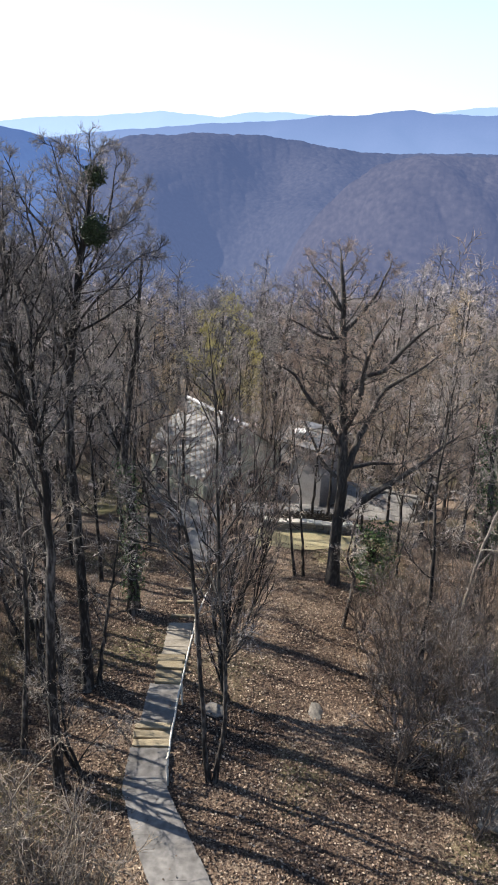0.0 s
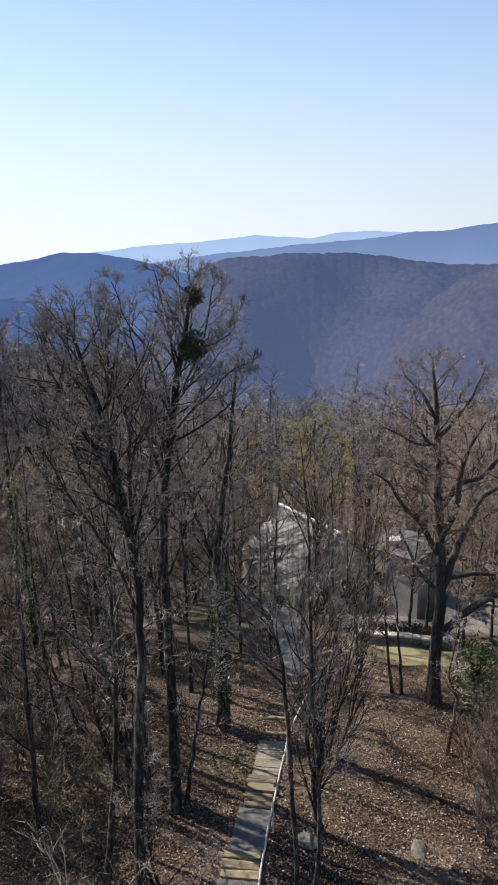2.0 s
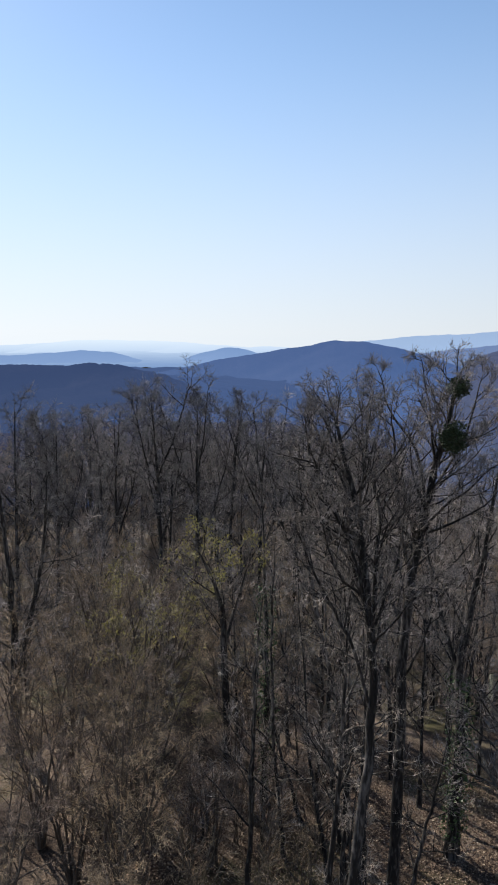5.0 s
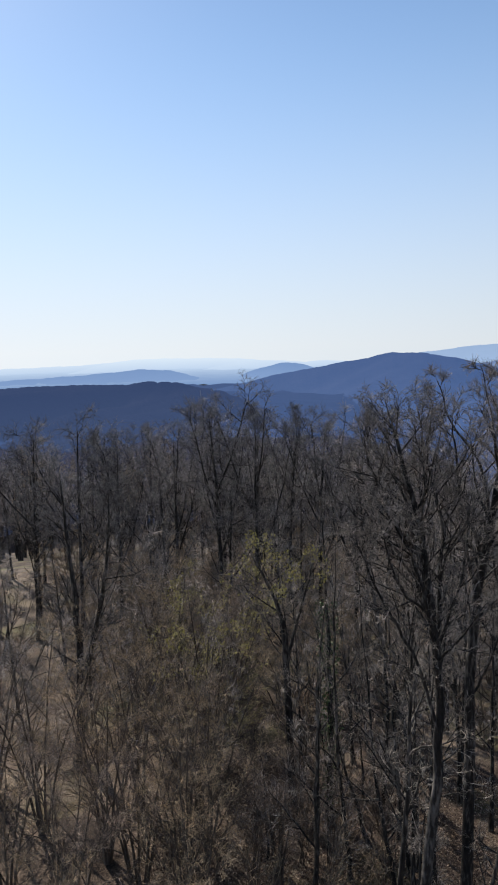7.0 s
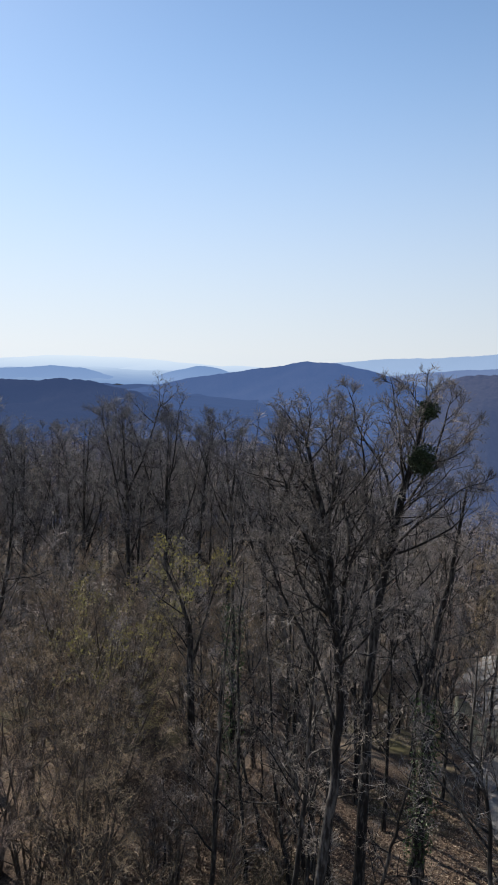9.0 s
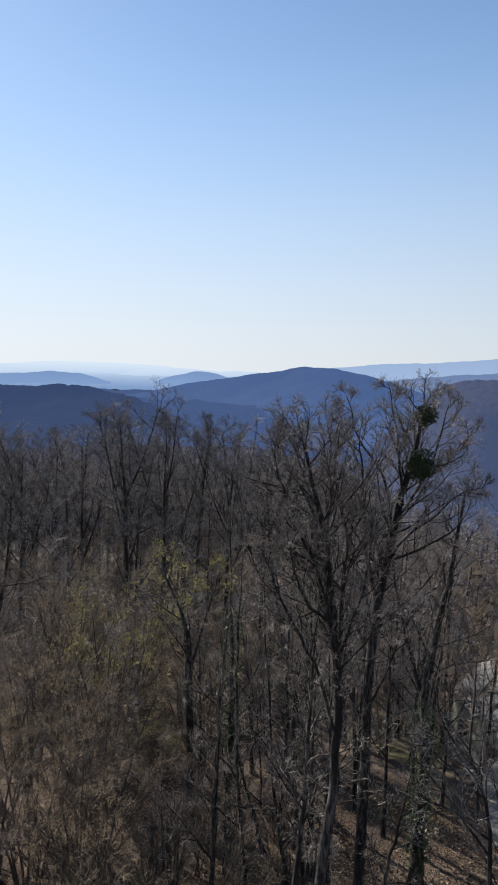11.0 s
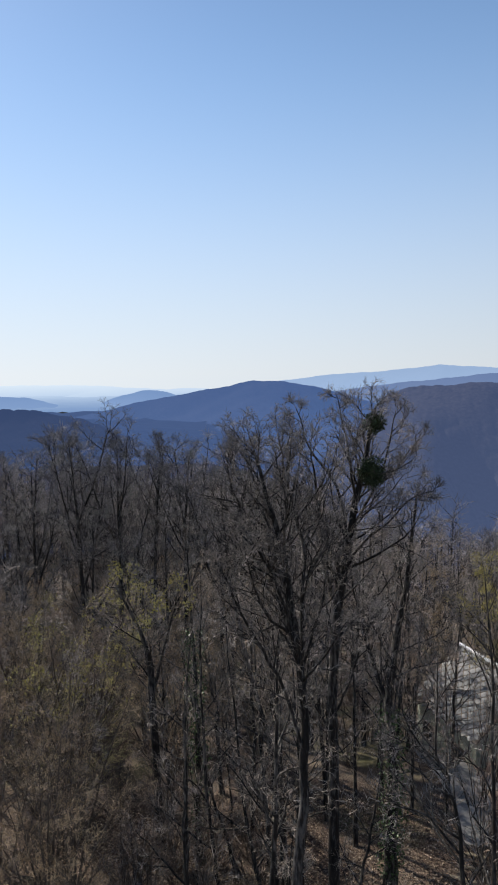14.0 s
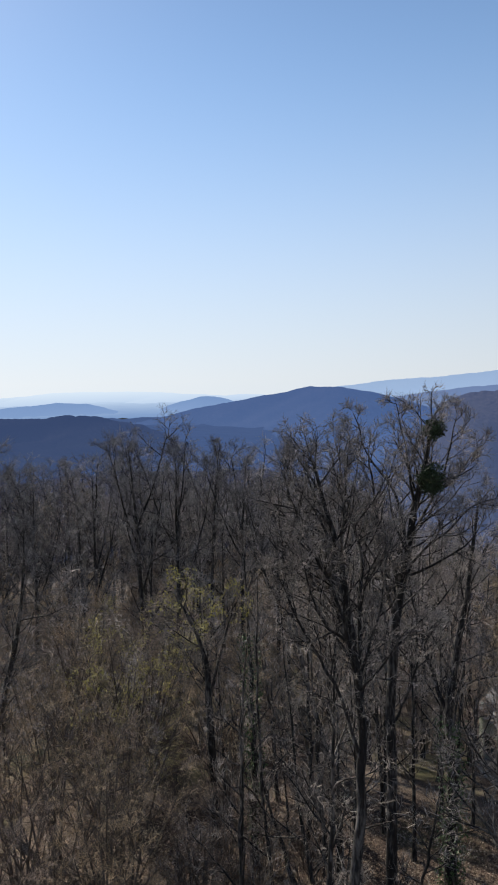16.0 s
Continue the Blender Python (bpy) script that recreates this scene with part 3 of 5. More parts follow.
# habits for trees whose forks are known: start of the branching, limbs per metre, then branches, twigs and fine twigs per parent,
# angles, limb length as a share of the fork, upward pull, wander, least lengths of twigs and fine twigs
HABITS = {
    "fork": (0.40, 3.1, (7, 5, 4), (46, 44, 46), 0.32, 0.07, 0.12, (0.24, 0.13)),
    "broad": (0.34, 3.0, (7, 5, 4), (52, 46, 46), 0.36, 0.04, 0.15, (0.26, 0.15)),
    "upright": (0.34, 2.6, (7, 5, 4), (46, 44, 46), 0.36, 0.06, 0.14, (0.28, 0.16)),
    "slender": (0.28, 2.4, (6, 5, 4), (46, 44, 46), 0.32, 0.06, 0.14, (0.28, 0.17)),
    "pole": (0.30, 2.4, (6, 5, 3), (46, 44, 46), 0.30, 0.06, 0.14, (0.28, 0.17)),
    "canopy": (0.32, 1.8, (6, 5, 3), (44, 44, 46), 0.36, 0.06, 0.13, (0.40, 0.26)),
    "wood": (0.24, 1.1, (6, 5, 1), (46, 46, 48), 0.46, 0.05, 0.15, (0.62, 0.46)),
    "hazel": (0.14, 1.35, (6, 5, 3), (38, 42, 44), 0.40, 0.03, 0.14, (0.32, 0.20)),
    "scrub": (0.08, 1.1, (5, 5, 1), (40, 42, 46), 0.50, 0.04, 0.15, (0.46, 0.34)),
}


def limbed_arrays(stems, radius, habit, seed, fat=1.0, sides=8, share=1.0):
    """A tree with its forks given: every fork carries limbs that sweep up, with branches, twigs and fine twigs."""
    start, density, per, ang, reach, lift, wander, least = HABITS[habit]
    rng = np.random.default_rng(seed)
    plain = habit in ("wood", "canopy", "hazel", "scrub")
    trunk, limbs, boughs, crown, tips = [], [], [], [], []
    spans = [sum(np.linalg.norm(np.subtract(a, b)) for a, b in zip(k[1:], k[:-1])) for k in stems]
    for n, knots in enumerate(stems):
        L, m = spans[n], 16 if not plain else 9
        grounded = n == 0 or knots[0][2] < 0.3
        c = spline(knots, m)
        c[1:-1] += rng.normal(0, 0.0035 * min(L, 6), (m - 2, 3)) * [1, 1, 0.3]
        r0 = radius if grounded else radius * (1.3 if habit == "broad" else 1.0) * np.clip(L / spans[0], 0.2, 0.62) ** 0.95
        r = r0 * np.linspace(1, 0.04, m) ** (0.58 if habit == "fork" else 0.72 if habit == "broad" else 0.8)
        if grounded:
            r[0] *= 1.35
            r[1] *= 1.06
        body = tubes(c[None], r[None], sides if grounded else 6 if not plain else 4)
        lo = start if grounded else 0.12
        free = L * (1 - lo)
        count = max(3, int(free * density * share + 0.5))
        a0 = np.clip(reach * free, 0.8, 2.5)
        lp, lr = sprout(c[None], r[None], count, lo, 0.995, ang[0], a0, 7 if not plain else 5, wander, lift, 0.62, 0.007 * fat, rng, 0.80)
        bp, br = sprout(lp, lr, per[0], 0.22, 0.995, ang[1], (0.48, least[0]), 5 if not plain else 3, wander * 0.9, lift * 0.7, 0.62, 0.0055 * fat, rng, 0.5)
        wp, wr = sprout(bp, br, per[1], 0.20, 0.995, ang[2], (0.42, least[0]), 3 if not plain else 2, wander, 0.05, 0.7, 0.0042 * fat, rng, 0.35)
        fp, fr = sprout(wp, wr, per[2], 0.15, 0.995, 44, (0.5, least[1]), 2, 0.1, 0.04, 0.8, 0.0031 * fat, rng, 0.3)
        ls, bs = (5, 3) if not plain else (4, 3)
        (trunk if grounded else limbs).append(body)
        limbs += [tubes(lp[i:i + 1], lr[i:i + 1], ls) for i in range(count)]
        boughs.append(tubes(bp, br, bs))
        crown += [tubes(wp, wr, 3), tubes(fp, fr, 3)]
        tips.append(fp[:, -1])
    return joined(trunk), limbs, joined(boughs), joined(crown), np.concatenate(tips)


def tree(name, label, x, y, stems, radius, kind, seed, bark=BARK, twig=TWIG, category="tree", group="", extra=(), buds=0, bud_size=0.09, fat=1.0, sink=0.12, stout=0.011, single=True, share=1.0):
    z = ground_at(x, y) - sink
    ob = thing(name, x, y, z, label, category, group)
    if kind in HABITS:
        tr, li, bo, cr, tips = limbed_arrays(list(stems) + list(extra), radius, kind, seed, fat, share=share)
    else:
        tr, li, cr, tips = tree_arrays(stems, radius, kind, seed, extra, fat, stout=stout)
        bo, li, single = joined(li), [], True
    part_mesh("trunk", mesh_of("trunk", *tr, bark, True), ob)
    if single:
        for limb in li:
            part_mesh("limb", mesh_of("limb", *limb, bark, True), ob)
    else:
        bo = joined(li + [bo])
    tagged(part_mesh("branchwork", mesh_of("branchwork", *bo, bark, True), ob), kind="stuff")
    tagged(part_mesh("crown", mesh_of("crown", *cr, twig), ob), kind="stuff")
    if buds:
        rng = np.random.default_rng(seed + 900)
        tagged(part_mesh("bud_growth", mesh_of("bud_growth", *leaves_at(tips[np.argsort(-tips[:, 2])[(rng.uniform(0, 0.5, buds) * len(tips)).astype(int)]], bud_size, rng), BUD), ob, "yellow-green opening buds"), kind="stuff")
    return ob, tips


# the tall tree that carries the mistletoe
tree("tall_tree", "tall bare grey tree carrying two mistletoe balls", -4.9, 17.3,
     [[(0, 0, 0), (0.1, 0.0, 4.1), (0.1, 0.0, 6.7), (0.1, 0.0, 8.8), (0.2, 0.1, 10.7), (0.4, 0.1, 11.7), (0.6, 0.2, 12.8), (0.7, 0.2, 13.7), (0.9, 0.2, 14.5), (1.0, 0.3, 15.3), (1.1, 0.3, 15.9)],
      [(0.1, 0.0, 8.9), (-0.3, 0.2, 9.8), (-0.9, 0.2, 10.6), (-1.3, 0.3, 11.4), (-1.6, 0.5, 12.0), (-2.1, 0.6, 12.9)],
      [(0.3, 0.1, 11.4), (0.1, -0.2, 12.4), (-0.3, -0.6, 13.2), (-0.5, -0.9, 13.9), (-0.7, -1.3, 14.6)],
      [(0.5, 0.1, 12.4), (0.3, 0.2, 13.4), (0.1, 0.2, 14.0), (-0.3, 0.2, 14.5), (-0.6, 0.2, 14.9), (-0.8, 0.3, 15.5), (-1.0, 0.3, 16.0)],
      [(0.7, 0.2, 13.2), (0.6, -0.0, 14.3), (0.6, -0.3, 14.9), (0.5, -0.5, 15.6), (0.4, -0.7, 16.3)],
      [(0.8, 0.2, 13.9), (1.3, 0.6, 14.0), (1.6, 0.9, 14.3), (1.9, 1.2, 14.8), (2.2, 1.5, 15.1)],
      [(0.4, 0.1, 11.7), (0.9, -0.0, 12.5), (1.5, -0.1, 13.0), (2.1, -0.2, 13.7), (2.8, -0.4, 14.0)],
      [(0.2, 0.1, 9.9), (0.7, 0.5, 10.5), (1.1, 0.9, 10.9), (1.5, 1.3, 11.5), (1.9, 1.8, 12.1)],
      [(0.1, 0.0, 7.8), (0.6, -0.3, 8.9), (1.0, -0.6, 10.2), (1.5, -0.9, 11.0)],
      [(0.1, 0.0, 7.2), (-0.5, 0.2, 8.0), (-1.0, 0.3, 8.9), (-1.6, 0.4, 9.6)],
      [(0.4, 0.1, 12.2), (0.7, 0.5, 13.1), (1.1, 1.0, 14.0), (1.3, 1.4, 15.0), (1.4, 1.8, 15.9)],
      [(0.2, 0.1, 10.7), (0.0, -0.4, 12.0), (0.0, -0.8, 13.3), (-0.0, -1.2, 14.3), (-0.0, -1.6, 15.3)]],
     0.155, "fork", 11, fat=0.95, twig=TWIG_MID)
tree("forked_tree", "large bare grey tree with upswept forks beside the path", -4.78, 13.4,
     [[(0, 0, 0), (0.1, 0.0, 4.3), (0.3, 0.1, 6.5), (0.4, 0.1, 7.8), (0.4, 0.1, 9.1), (0.3, 0.1, 10.6), (0.1, 0.1, 12.1), (0.0, 0.0, 12.8), (-0.1, -0.1, 13.5), (-0.4, -0.1, 14.3), (-0.6, -0.2, 15.2)],
      [(0.4, 0.1, 9.1), (0.3, 0.3, 10.3), (0.3, 0.4, 11.7), (0.3, 0.6, 12.7), (0.0, 0.7, 13.6), (-0.2, 0.7, 14.5), (-0.4, 0.8, 15.3)],
      [(0.3, 0.1, 10.6), (0.0, -0.1, 11.7), (-0.2, -0.4, 12.6), (-0.5, -0.6, 13.4), (-0.7, -0.9, 14.2), (-0.7, -1.1, 14.9)],
      [(0.1, 0.1, 12.1), (0.0, 0.2, 13.0), (-0.0, 0.4, 13.9), (0.0, 0.6, 14.7), (0.0, 0.8, 15.4)],
      [(0.4, 0.1, 8.4), (0.1, -0.2, 9.9), (-0.3, -0.6, 11.0), (-0.6, -1.0, 12.0), (-0.8, -1.3, 12.8)],
      [(0.3, 0.1, 10.0), (0.5, 0.4, 10.9), (0.7, 0.7, 11.9), (0.7, 0.9, 12.9), (0.6, 1.0, 13.8)],
      [(0.2, 0.1, 11.4), (-0.2, 0.3, 12.5), (-0.5, 0.5, 13.4), (-0.9, 0.7, 14.2), (-1.3, 0.9, 15.0)],
      [(0.4, 0.1, 9.5), (0.3, -0.2, 11.0), (0.1, -0.6, 12.3), (-0.1, -1.1, 13.1), (-0.3, -1.5, 13.7)]],
     0.125, "fork", 12, fat=0.85, twig=TWIG_MID)
tree("slim_tree", "slim dark bare tree among the saplings", -6.1, 14.5, [[(0, 0, 0), (0.5, 0.3, 4.9), (0.6, 0.3, 7.9), (0.8, 0.3, 12.2)]], 0.09, "slender", 13, twig=TWIG_SLATE, share=0.68, fat=0.7)
tree("ivied_tree", "dark bare tree with ivy creeping up its trunk", -4.2, 21.9, [[(0, 0, 0), (0.1, 0, 3.9), (0.0, 0, 7.2), (0.5, 0.1, 10.7), (0.8, 0.2, 14.0)], [(0.0, 0, 6.4), (-0.9, 0.2, 8.8), (-1.5, 0.3, 11.6)]], 0.22, "upright", 14, twig=TWIG_MID, share=1, fat=0.85)
tree("leaning_sapling", "thin leaning sapling with bare twigs", -4.6, 17.6, [[(0, 0, 0), (0.3, 0, 2.4), (0.7, 0.1, 4.6), (1.1, 0.2, 7.5)]], 0.075, "pole", 15, twig=TWIG_MID, share=1, fat=0.7)
tree("twin_tree", "twin-stemmed bare tree rooted beside the concrete path", -0.75, 13.7, [[(0.08, 0, 0), (0.35, 0, 3.1), (0.15, 0, 7.1), (0.05, 0, 10.4), (-0.15, 0, 13.0)], [(-0.08, 0, 0), (-0.35, 0, 4.6), (-0.55, 0, 7.7), (-0.95, -0.1, 9.1), (-0.9, -0.1, 11.4)]], 0.068, "pole", 16, twig=TWIG_DARK, fat=0.7, share=1)
tree("brushy_tree", "many-stemmed bare tree with steep thin branches", -0.46, 17.05, [[(0, 0, 0), (-0.2, 0, 2.5), (0.3, 0.1, 8.4)], [(-0.1, 0, 1.6), (0.4, 0.1, 4.2), (1.2, 0.2, 8.4)], [(-0.15, 0, 2.0), (-0.4, 0, 5.0), (-0.2, 0.1, 9.4)], [(-0.1, 0, 1.8), (0.1, -0.2, 4.6), (0.7, -0.2, 9.0)], [(-0.1, 0, 1.4), (0.7, 0.2, 3.6), (1.3, 0.3, 7.4)], [(-0.12, 0, 1.7), (-0.5, -0.1, 4.0), (-0.7, -0.1, 7.4)]], 0.085, "brushy", 17, twig=TWIG_BROWN, fat=0.7)
tree("slim_tree", "slim dark bare tree in the group by the path", -5.85, 17.9, [[(0, 0, 0), (-0.05, 0, 3.6), (0.1, 0, 7.5), (0.0, 0.1, 12.0)]], 0.1, "slender", 41, twig=TWIG_SLATE, share=0.68, fat=0.7)
tree("crooked_sapling", "crooked dark sapling with a side branch", -4.35, 13.85, [[(0, 0, 0), (-0.55, 0.1, 1.6), (-0.65, 0.2, 3.6), (-0.5, 0.3, 7.0)]], 0.075, "pole", 42, twig=TWIG_SLATE, fat=0.85, extra=[[(-0.1, 0, 0.4), (0.3, 0.2, 1.0), (0.9, 0.5, 1.5), (1.5, 0.6, 1.7)]])
tree("slim_tree", "slim dark bare tree leaning over the litter", -6.84, 18.0, [[(0, 0, 0), (-0.5, 0, 2.4), (-1.0, 0.1, 5.4), (-1.5, 0.2, 11.0)]], 0.085, "pole", 43, twig=TWIG_SLATE, share=0.6, fat=0.65)
tree("slim_tree", "slim dark bare tree among the saplings", -5.44, 16.84, [[(0, 0, 0), (-0.25, 0, 3.2), (-0.2, 0.1, 6.4), (-0.5, 0.2, 10.5)]], 0.075, "pole", 44, twig=TWIG_SLATE, share=0.75, fat=0.65)
tree("crooked_sapling", "thin crooked dark sapling beside the fork", -4.19, 13.68, [[(0, 0, 0), (-0.35, 0.1, 1.3), (-0.45, 0.2, 2.8), (-0.3, 0.2, 5.6)]], 0.055, "pole", 45, twig=TWIG_SLATE, fat=0.85)
tree("slim_tree", "slim dark bare tree at the wood edge", -9.3, 22.3, [[(0, 0, 0), (0.2, 0, 3.6), (0.1, 0.1, 7.4), (0.3, 0.2, 12.0)]], 0.10, "slender", 46, twig=TWIG_SLATE, share=0.6, fat=0.65)
tree("oak_tree", "broad bare tree with a heavy low limb and sunlit bark", 3.6, 24.4,
     [[(0, 0, 0), (-0.0, 0.0, 2.2), (0.0, -0.0, 4.7), (-0.1, 0.0, 7.0), (-0.3, 0.0, 9.2), (-0.4, 0.1, 10.9), (-0.5, 0.1, 12.3), (-0.7, 0.1, 13.7)],
      [(0.2, -0.0, 3.2), (0.8, -0.4, 4.2), (1.6, -0.9, 5.2), (2.3, -1.4, 6.1), (3.0, -1.9, 7.1), (3.6, -2.4, 8.1)],
      [(0.1, -0.0, 5.4), (1.2, 0.3, 5.5), (2.3, 0.6, 5.4), (3.6, 0.7, 5.8)],
      [(0.1, -0.0, 5.1), (0.5, 0.1, 6.4), (0.9, 0.3, 7.4), (1.4, 0.4, 8.5), (2.4, 0.4, 9.2), (3.4, 0.3, 10.1)],
      [(-0.2, 0.0, 8.1), (0.4, -0.4, 9.2), (1.1, -0.8, 9.7), (1.8, -1.3, 10.9), (2.4, -1.7, 11.6)],
      [(-0.4, 0.1, 10.7), (0.1, 0.2, 11.2), (0.6, 0.3, 11.9), (1.0, 0.5, 12.7), (1.2, 0.6, 13.2)],
      [(-0.3, 0.0, 9.2), (-0.9, 0.6, 9.4), (-1.7, 1.1, 9.5), (-2.3, 1.6, 9.8)],
      [(-0.1, 0.0, 6.3), (-0.9, -0.2, 7.8), (-1.4, -0.5, 8.3), (-2.1, -0.8, 9.4), (-2.8, -1.1, 9.9)],
      [(-0.4, 0.1, 10.5), (-1.1, -0.2, 10.6), (-1.7, -0.5, 11.0), (-2.4, -0.8, 11.4)],
      [(-0.2, 0.0, 5.0), (-0.8, 0.4, 5.6), (-1.4, 0.8, 6.8), (-1.8, 1.2, 7.4)],
      [(-0.5, 0.1, 11.5), (-0.9, 0.4, 12.2), (-1.4, 0.8, 12.7), (-1.7, 1.1, 13.1)],
      [(-0.1, 0.0, 7.0), (0.3, -0.5, 8.3), (0.3, -1.0, 9.8), (0.5, -1.5, 10.9), (0.9, -2.0, 12.0)]],
     0.26, "broad", 18, fat=0.95, bark=BARK_OAK, twig=TWIG_BROWN)
tree("thin_tree", "thin crooked bare tree in front of the houses", 2.1, 25.0, [[(0, 0, 0), (-0.4, 0, 3.4), (-0.4, 0, 6.4), (-1.0, 0.1, 9.2)]], 0.06, "pole", 19, fat=0.8, share=0.75)
tree("thin_tree", "thin crooked bare tree in front of the houses", 2.45, 24.8, [[(0, 0, 0), (-0.3, 0, 3.4), (-0.9, 0.1, 7.8)]], 0.065, "pole", 20, fat=0.8, share=0.75)
tree("pale_leaning_tree", "pale bare trunk leaning out over the slope", 7.4, 20.1, [[(0, 0, 0), (0.3, -0.1, 3.4), (0.65, -0.2, 5.9), (1.3, -0.3, 9.5)]], 0.085, "slender", 21, bark=BARK_PALE, fat=0.8, share=0.75)
tree("crooked_sapling", "crooked sapling with bare twigs", 3.7, 21.3, [[(0, 0, 0), (0.2, 0, 2.3), (-0.1, 0, 3.4), (0.2, 0, 5.4)]], 0.075, "pole", 22, twig=TWIG_RED)
tree("slender_tree", "slender bare tree at the edge of the brushwood", 6.1, 19.2, [[(0, 0, 0), (-0.05, 0, 3.8), (-0.3, 0.1, 7.0), (-0.2, 0.1, 10.5)]], 0.085, "slender", 23, twig=TWIG_RED, fat=0.8, share=0.9)
tree("slanting_tree", "dark slanting bare tree in the wood", -6.8, 18.9, [[(0, 0, 0), (-0.5, -0.1, 3.7), (-0.6, -0.2, 6.0), (-0.9, -0.2, 10.5)]], 0.1, "slender", 24, twig=TWIG_SLATE, share=0.52, fat=0.65)
tree("slanting_tree", "dark leaning trunk with few branches", -9.0, 20.6, [[(0, 0, 0), (-0.5, -0.2, 1.9), (-0.9, -0.4, 3.6), (-1.8, -0.6, 8.6)]], 0.085, "pole", 25, twig=TWIG_SLATE, fat=0.7, share=0.6)
tree("slim_tree", "slim dark bare tree leaning slightly", -8.7, 18.6, [[(0, 0, 0), (-0.3, -0.1, 2.6), (-0.5, -0.2, 7.3), (-0.4, -0.2, 11.5)]], 0.08, "pole", 26, twig=TWIG_SLATE, share=0.6, fat=0.65)
tree("budding_tree", "dark tree with yellow-green buds opening", -12.1, 20.7, [[(0, 0, 0), (-0.1, 0, 5.6), (-0.3, -0.1, 7.9), (-1.2, -0.7, 10.3)], [(-0.1, 0, 6.2), (0.5, 0.1, 8.3), (0.9, 0.3, 10.0)]], 0.17, "slender", 27, twig=TWIG_SLATE, buds=1000, bud_size=0.05, fat=0.6, share=0.63)
tree("ivied_tree", "dark bare trunk wrapped in ivy", -10.9, 21.3, [[(0, 0, 0), (0.1, 0, 3.8), (0.0, 0, 7.8), (-0.2, 0.1, 11.8)]], 0.14, "slender", 28, twig=TWIG_SLATE, fat=0.6, share=0.45)
tree("shadow_tree", "tall dark forked bare tree standing alone at the wood edge", -21.9, 19.5, [[(0, 0, 0), (0.2, 0.2, 3.3), (0.0, 0.3, 7.5), (-0.5, 0.3, 13.2)], [(0.2, 0.2, 3.4), (1.0, 0.5, 6.4), (1.6, 0.7, 9.4), (1.8, 0.8, 12.2)]], 0.24, "upright", 29, twig=TWIG_DARK)
tree("curved_tree", "dark curving bare tree in the wood", -7.4, 20.4, [[(0, 0, 0), (0.0, 0, 3.3), (-0.7, -0.2, 6.7), (-1.4, -0.5, 10.4), (-1.7, -0.5, 13.4)]], 0.14, "upright", 30, twig=TWIG_SLATE, share=0.42, fat=0.65)
for n, (x, y, h) in enumerate([(-8.3, 15.3, 9.0), (-9.2, 16.9, 10.0), (-6.2, 17.0, 9.5)]):
    dx, dy = np.random.default_rng(640 + n).normal(0, 0.05 * h, 2)
    tree("slim_tree", "slim dark bare tree among the saplings", x, y, [[(0, 0, 0), (0.35 * dx, 0.35 * dy, 0.4 * h), (0.5 * dx, 0.4 * dy, 0.7 * h), (dx, dy, h)]], 0.0085 * h, "pole", 640 + n, twig=TWIG_MID, share=0.38, fat=0.65)
CANOPY = [(-34.7, 36.0, 13.8), (-37.1, 42.0, 14.1), (-29.2, 35.5, 14.2), (-33.0, 45.5, 15.0), (-23.3, 32.5, 15.6), (-21.7, 33.6, 15.4), (-18.6, 35.4, 14.4), (-27.4, 38.5, 14.0), (-15.6, 34.0, 12.6), (-31.8, 32.8, 13.0), (-25.6, 44.0, 15.0)]
for n, (x, y, h) in enumerate(CANOPY):
    rng = np.random.default_rng(600 + n)
    dx, dy = rng.normal(0, 0.5, 2)
    stems = [[(0, 0, 0), (0.2 * dx, 0.2 * dy, 0.45 * h), (0.5 * dx, 0.5 * dy, 0.75 * h), (dx, dy, h)]]
    for q in range(4):
        a, z0, out = 1.57 * q + rng.uniform(0, 1.5), h * (0.40 + 0.09 * q), h * rng.uniform(0.10, 0.19)
        ax, ay = 0.3 * dx, 0.3 * dy
        stems.append([(ax, ay, z0), (ax + 0.45 * out * math.cos(a), ay + 0.45 * out * math.sin(a), z0 + 0.16 * h), (ax + 0.8 * out * math.cos(a), ay + 0.8 * out * math.sin(a), z0 + 0.33 * h), (ax + out * math.cos(a), ay + out * math.sin(a), min(0.97 * h, z0 + 0.5 * h))])
    tree("tall_bare_tree", "tall dark bare tree with upswept forks over the canopy", x, y, stems, 0.15, "canopy", 610 + n, fat=1.5, twig=TWIG_DARK, group="canopy trees")
tree("yellow_tree", "slender tree hazed with yellowish catkins", -1.3, 33.0, [[(0, 0, 0), (0.1, 0, 4.4), (-0.1, 0, 8.2), (0.0, 0, 11.2)], [(0.1, 0, 4.6), (0.9, 0.2, 6.8), (1.2, 0.3, 9.6)], [(0.1, 0, 5.0), (-0.8, -0.2, 7.2), (-1.0, -0.2, 9.8)]], 0.12, "upright", 34, twig=TWIG_GREEN, fat=1.4, buds=2600, bud_size=0.045)
tree("ivied_tree", "ivy-wrapped pale trunk at the brushwood edge", 8.9, 22.3, [[(0, 0, 0), (-0.2, 0, 4.6), (-0.5, 0.1, 8.2), (-0.3, 0.2, 12.2)]], 0.17, "slender", 35, twig=TWIG_RED)

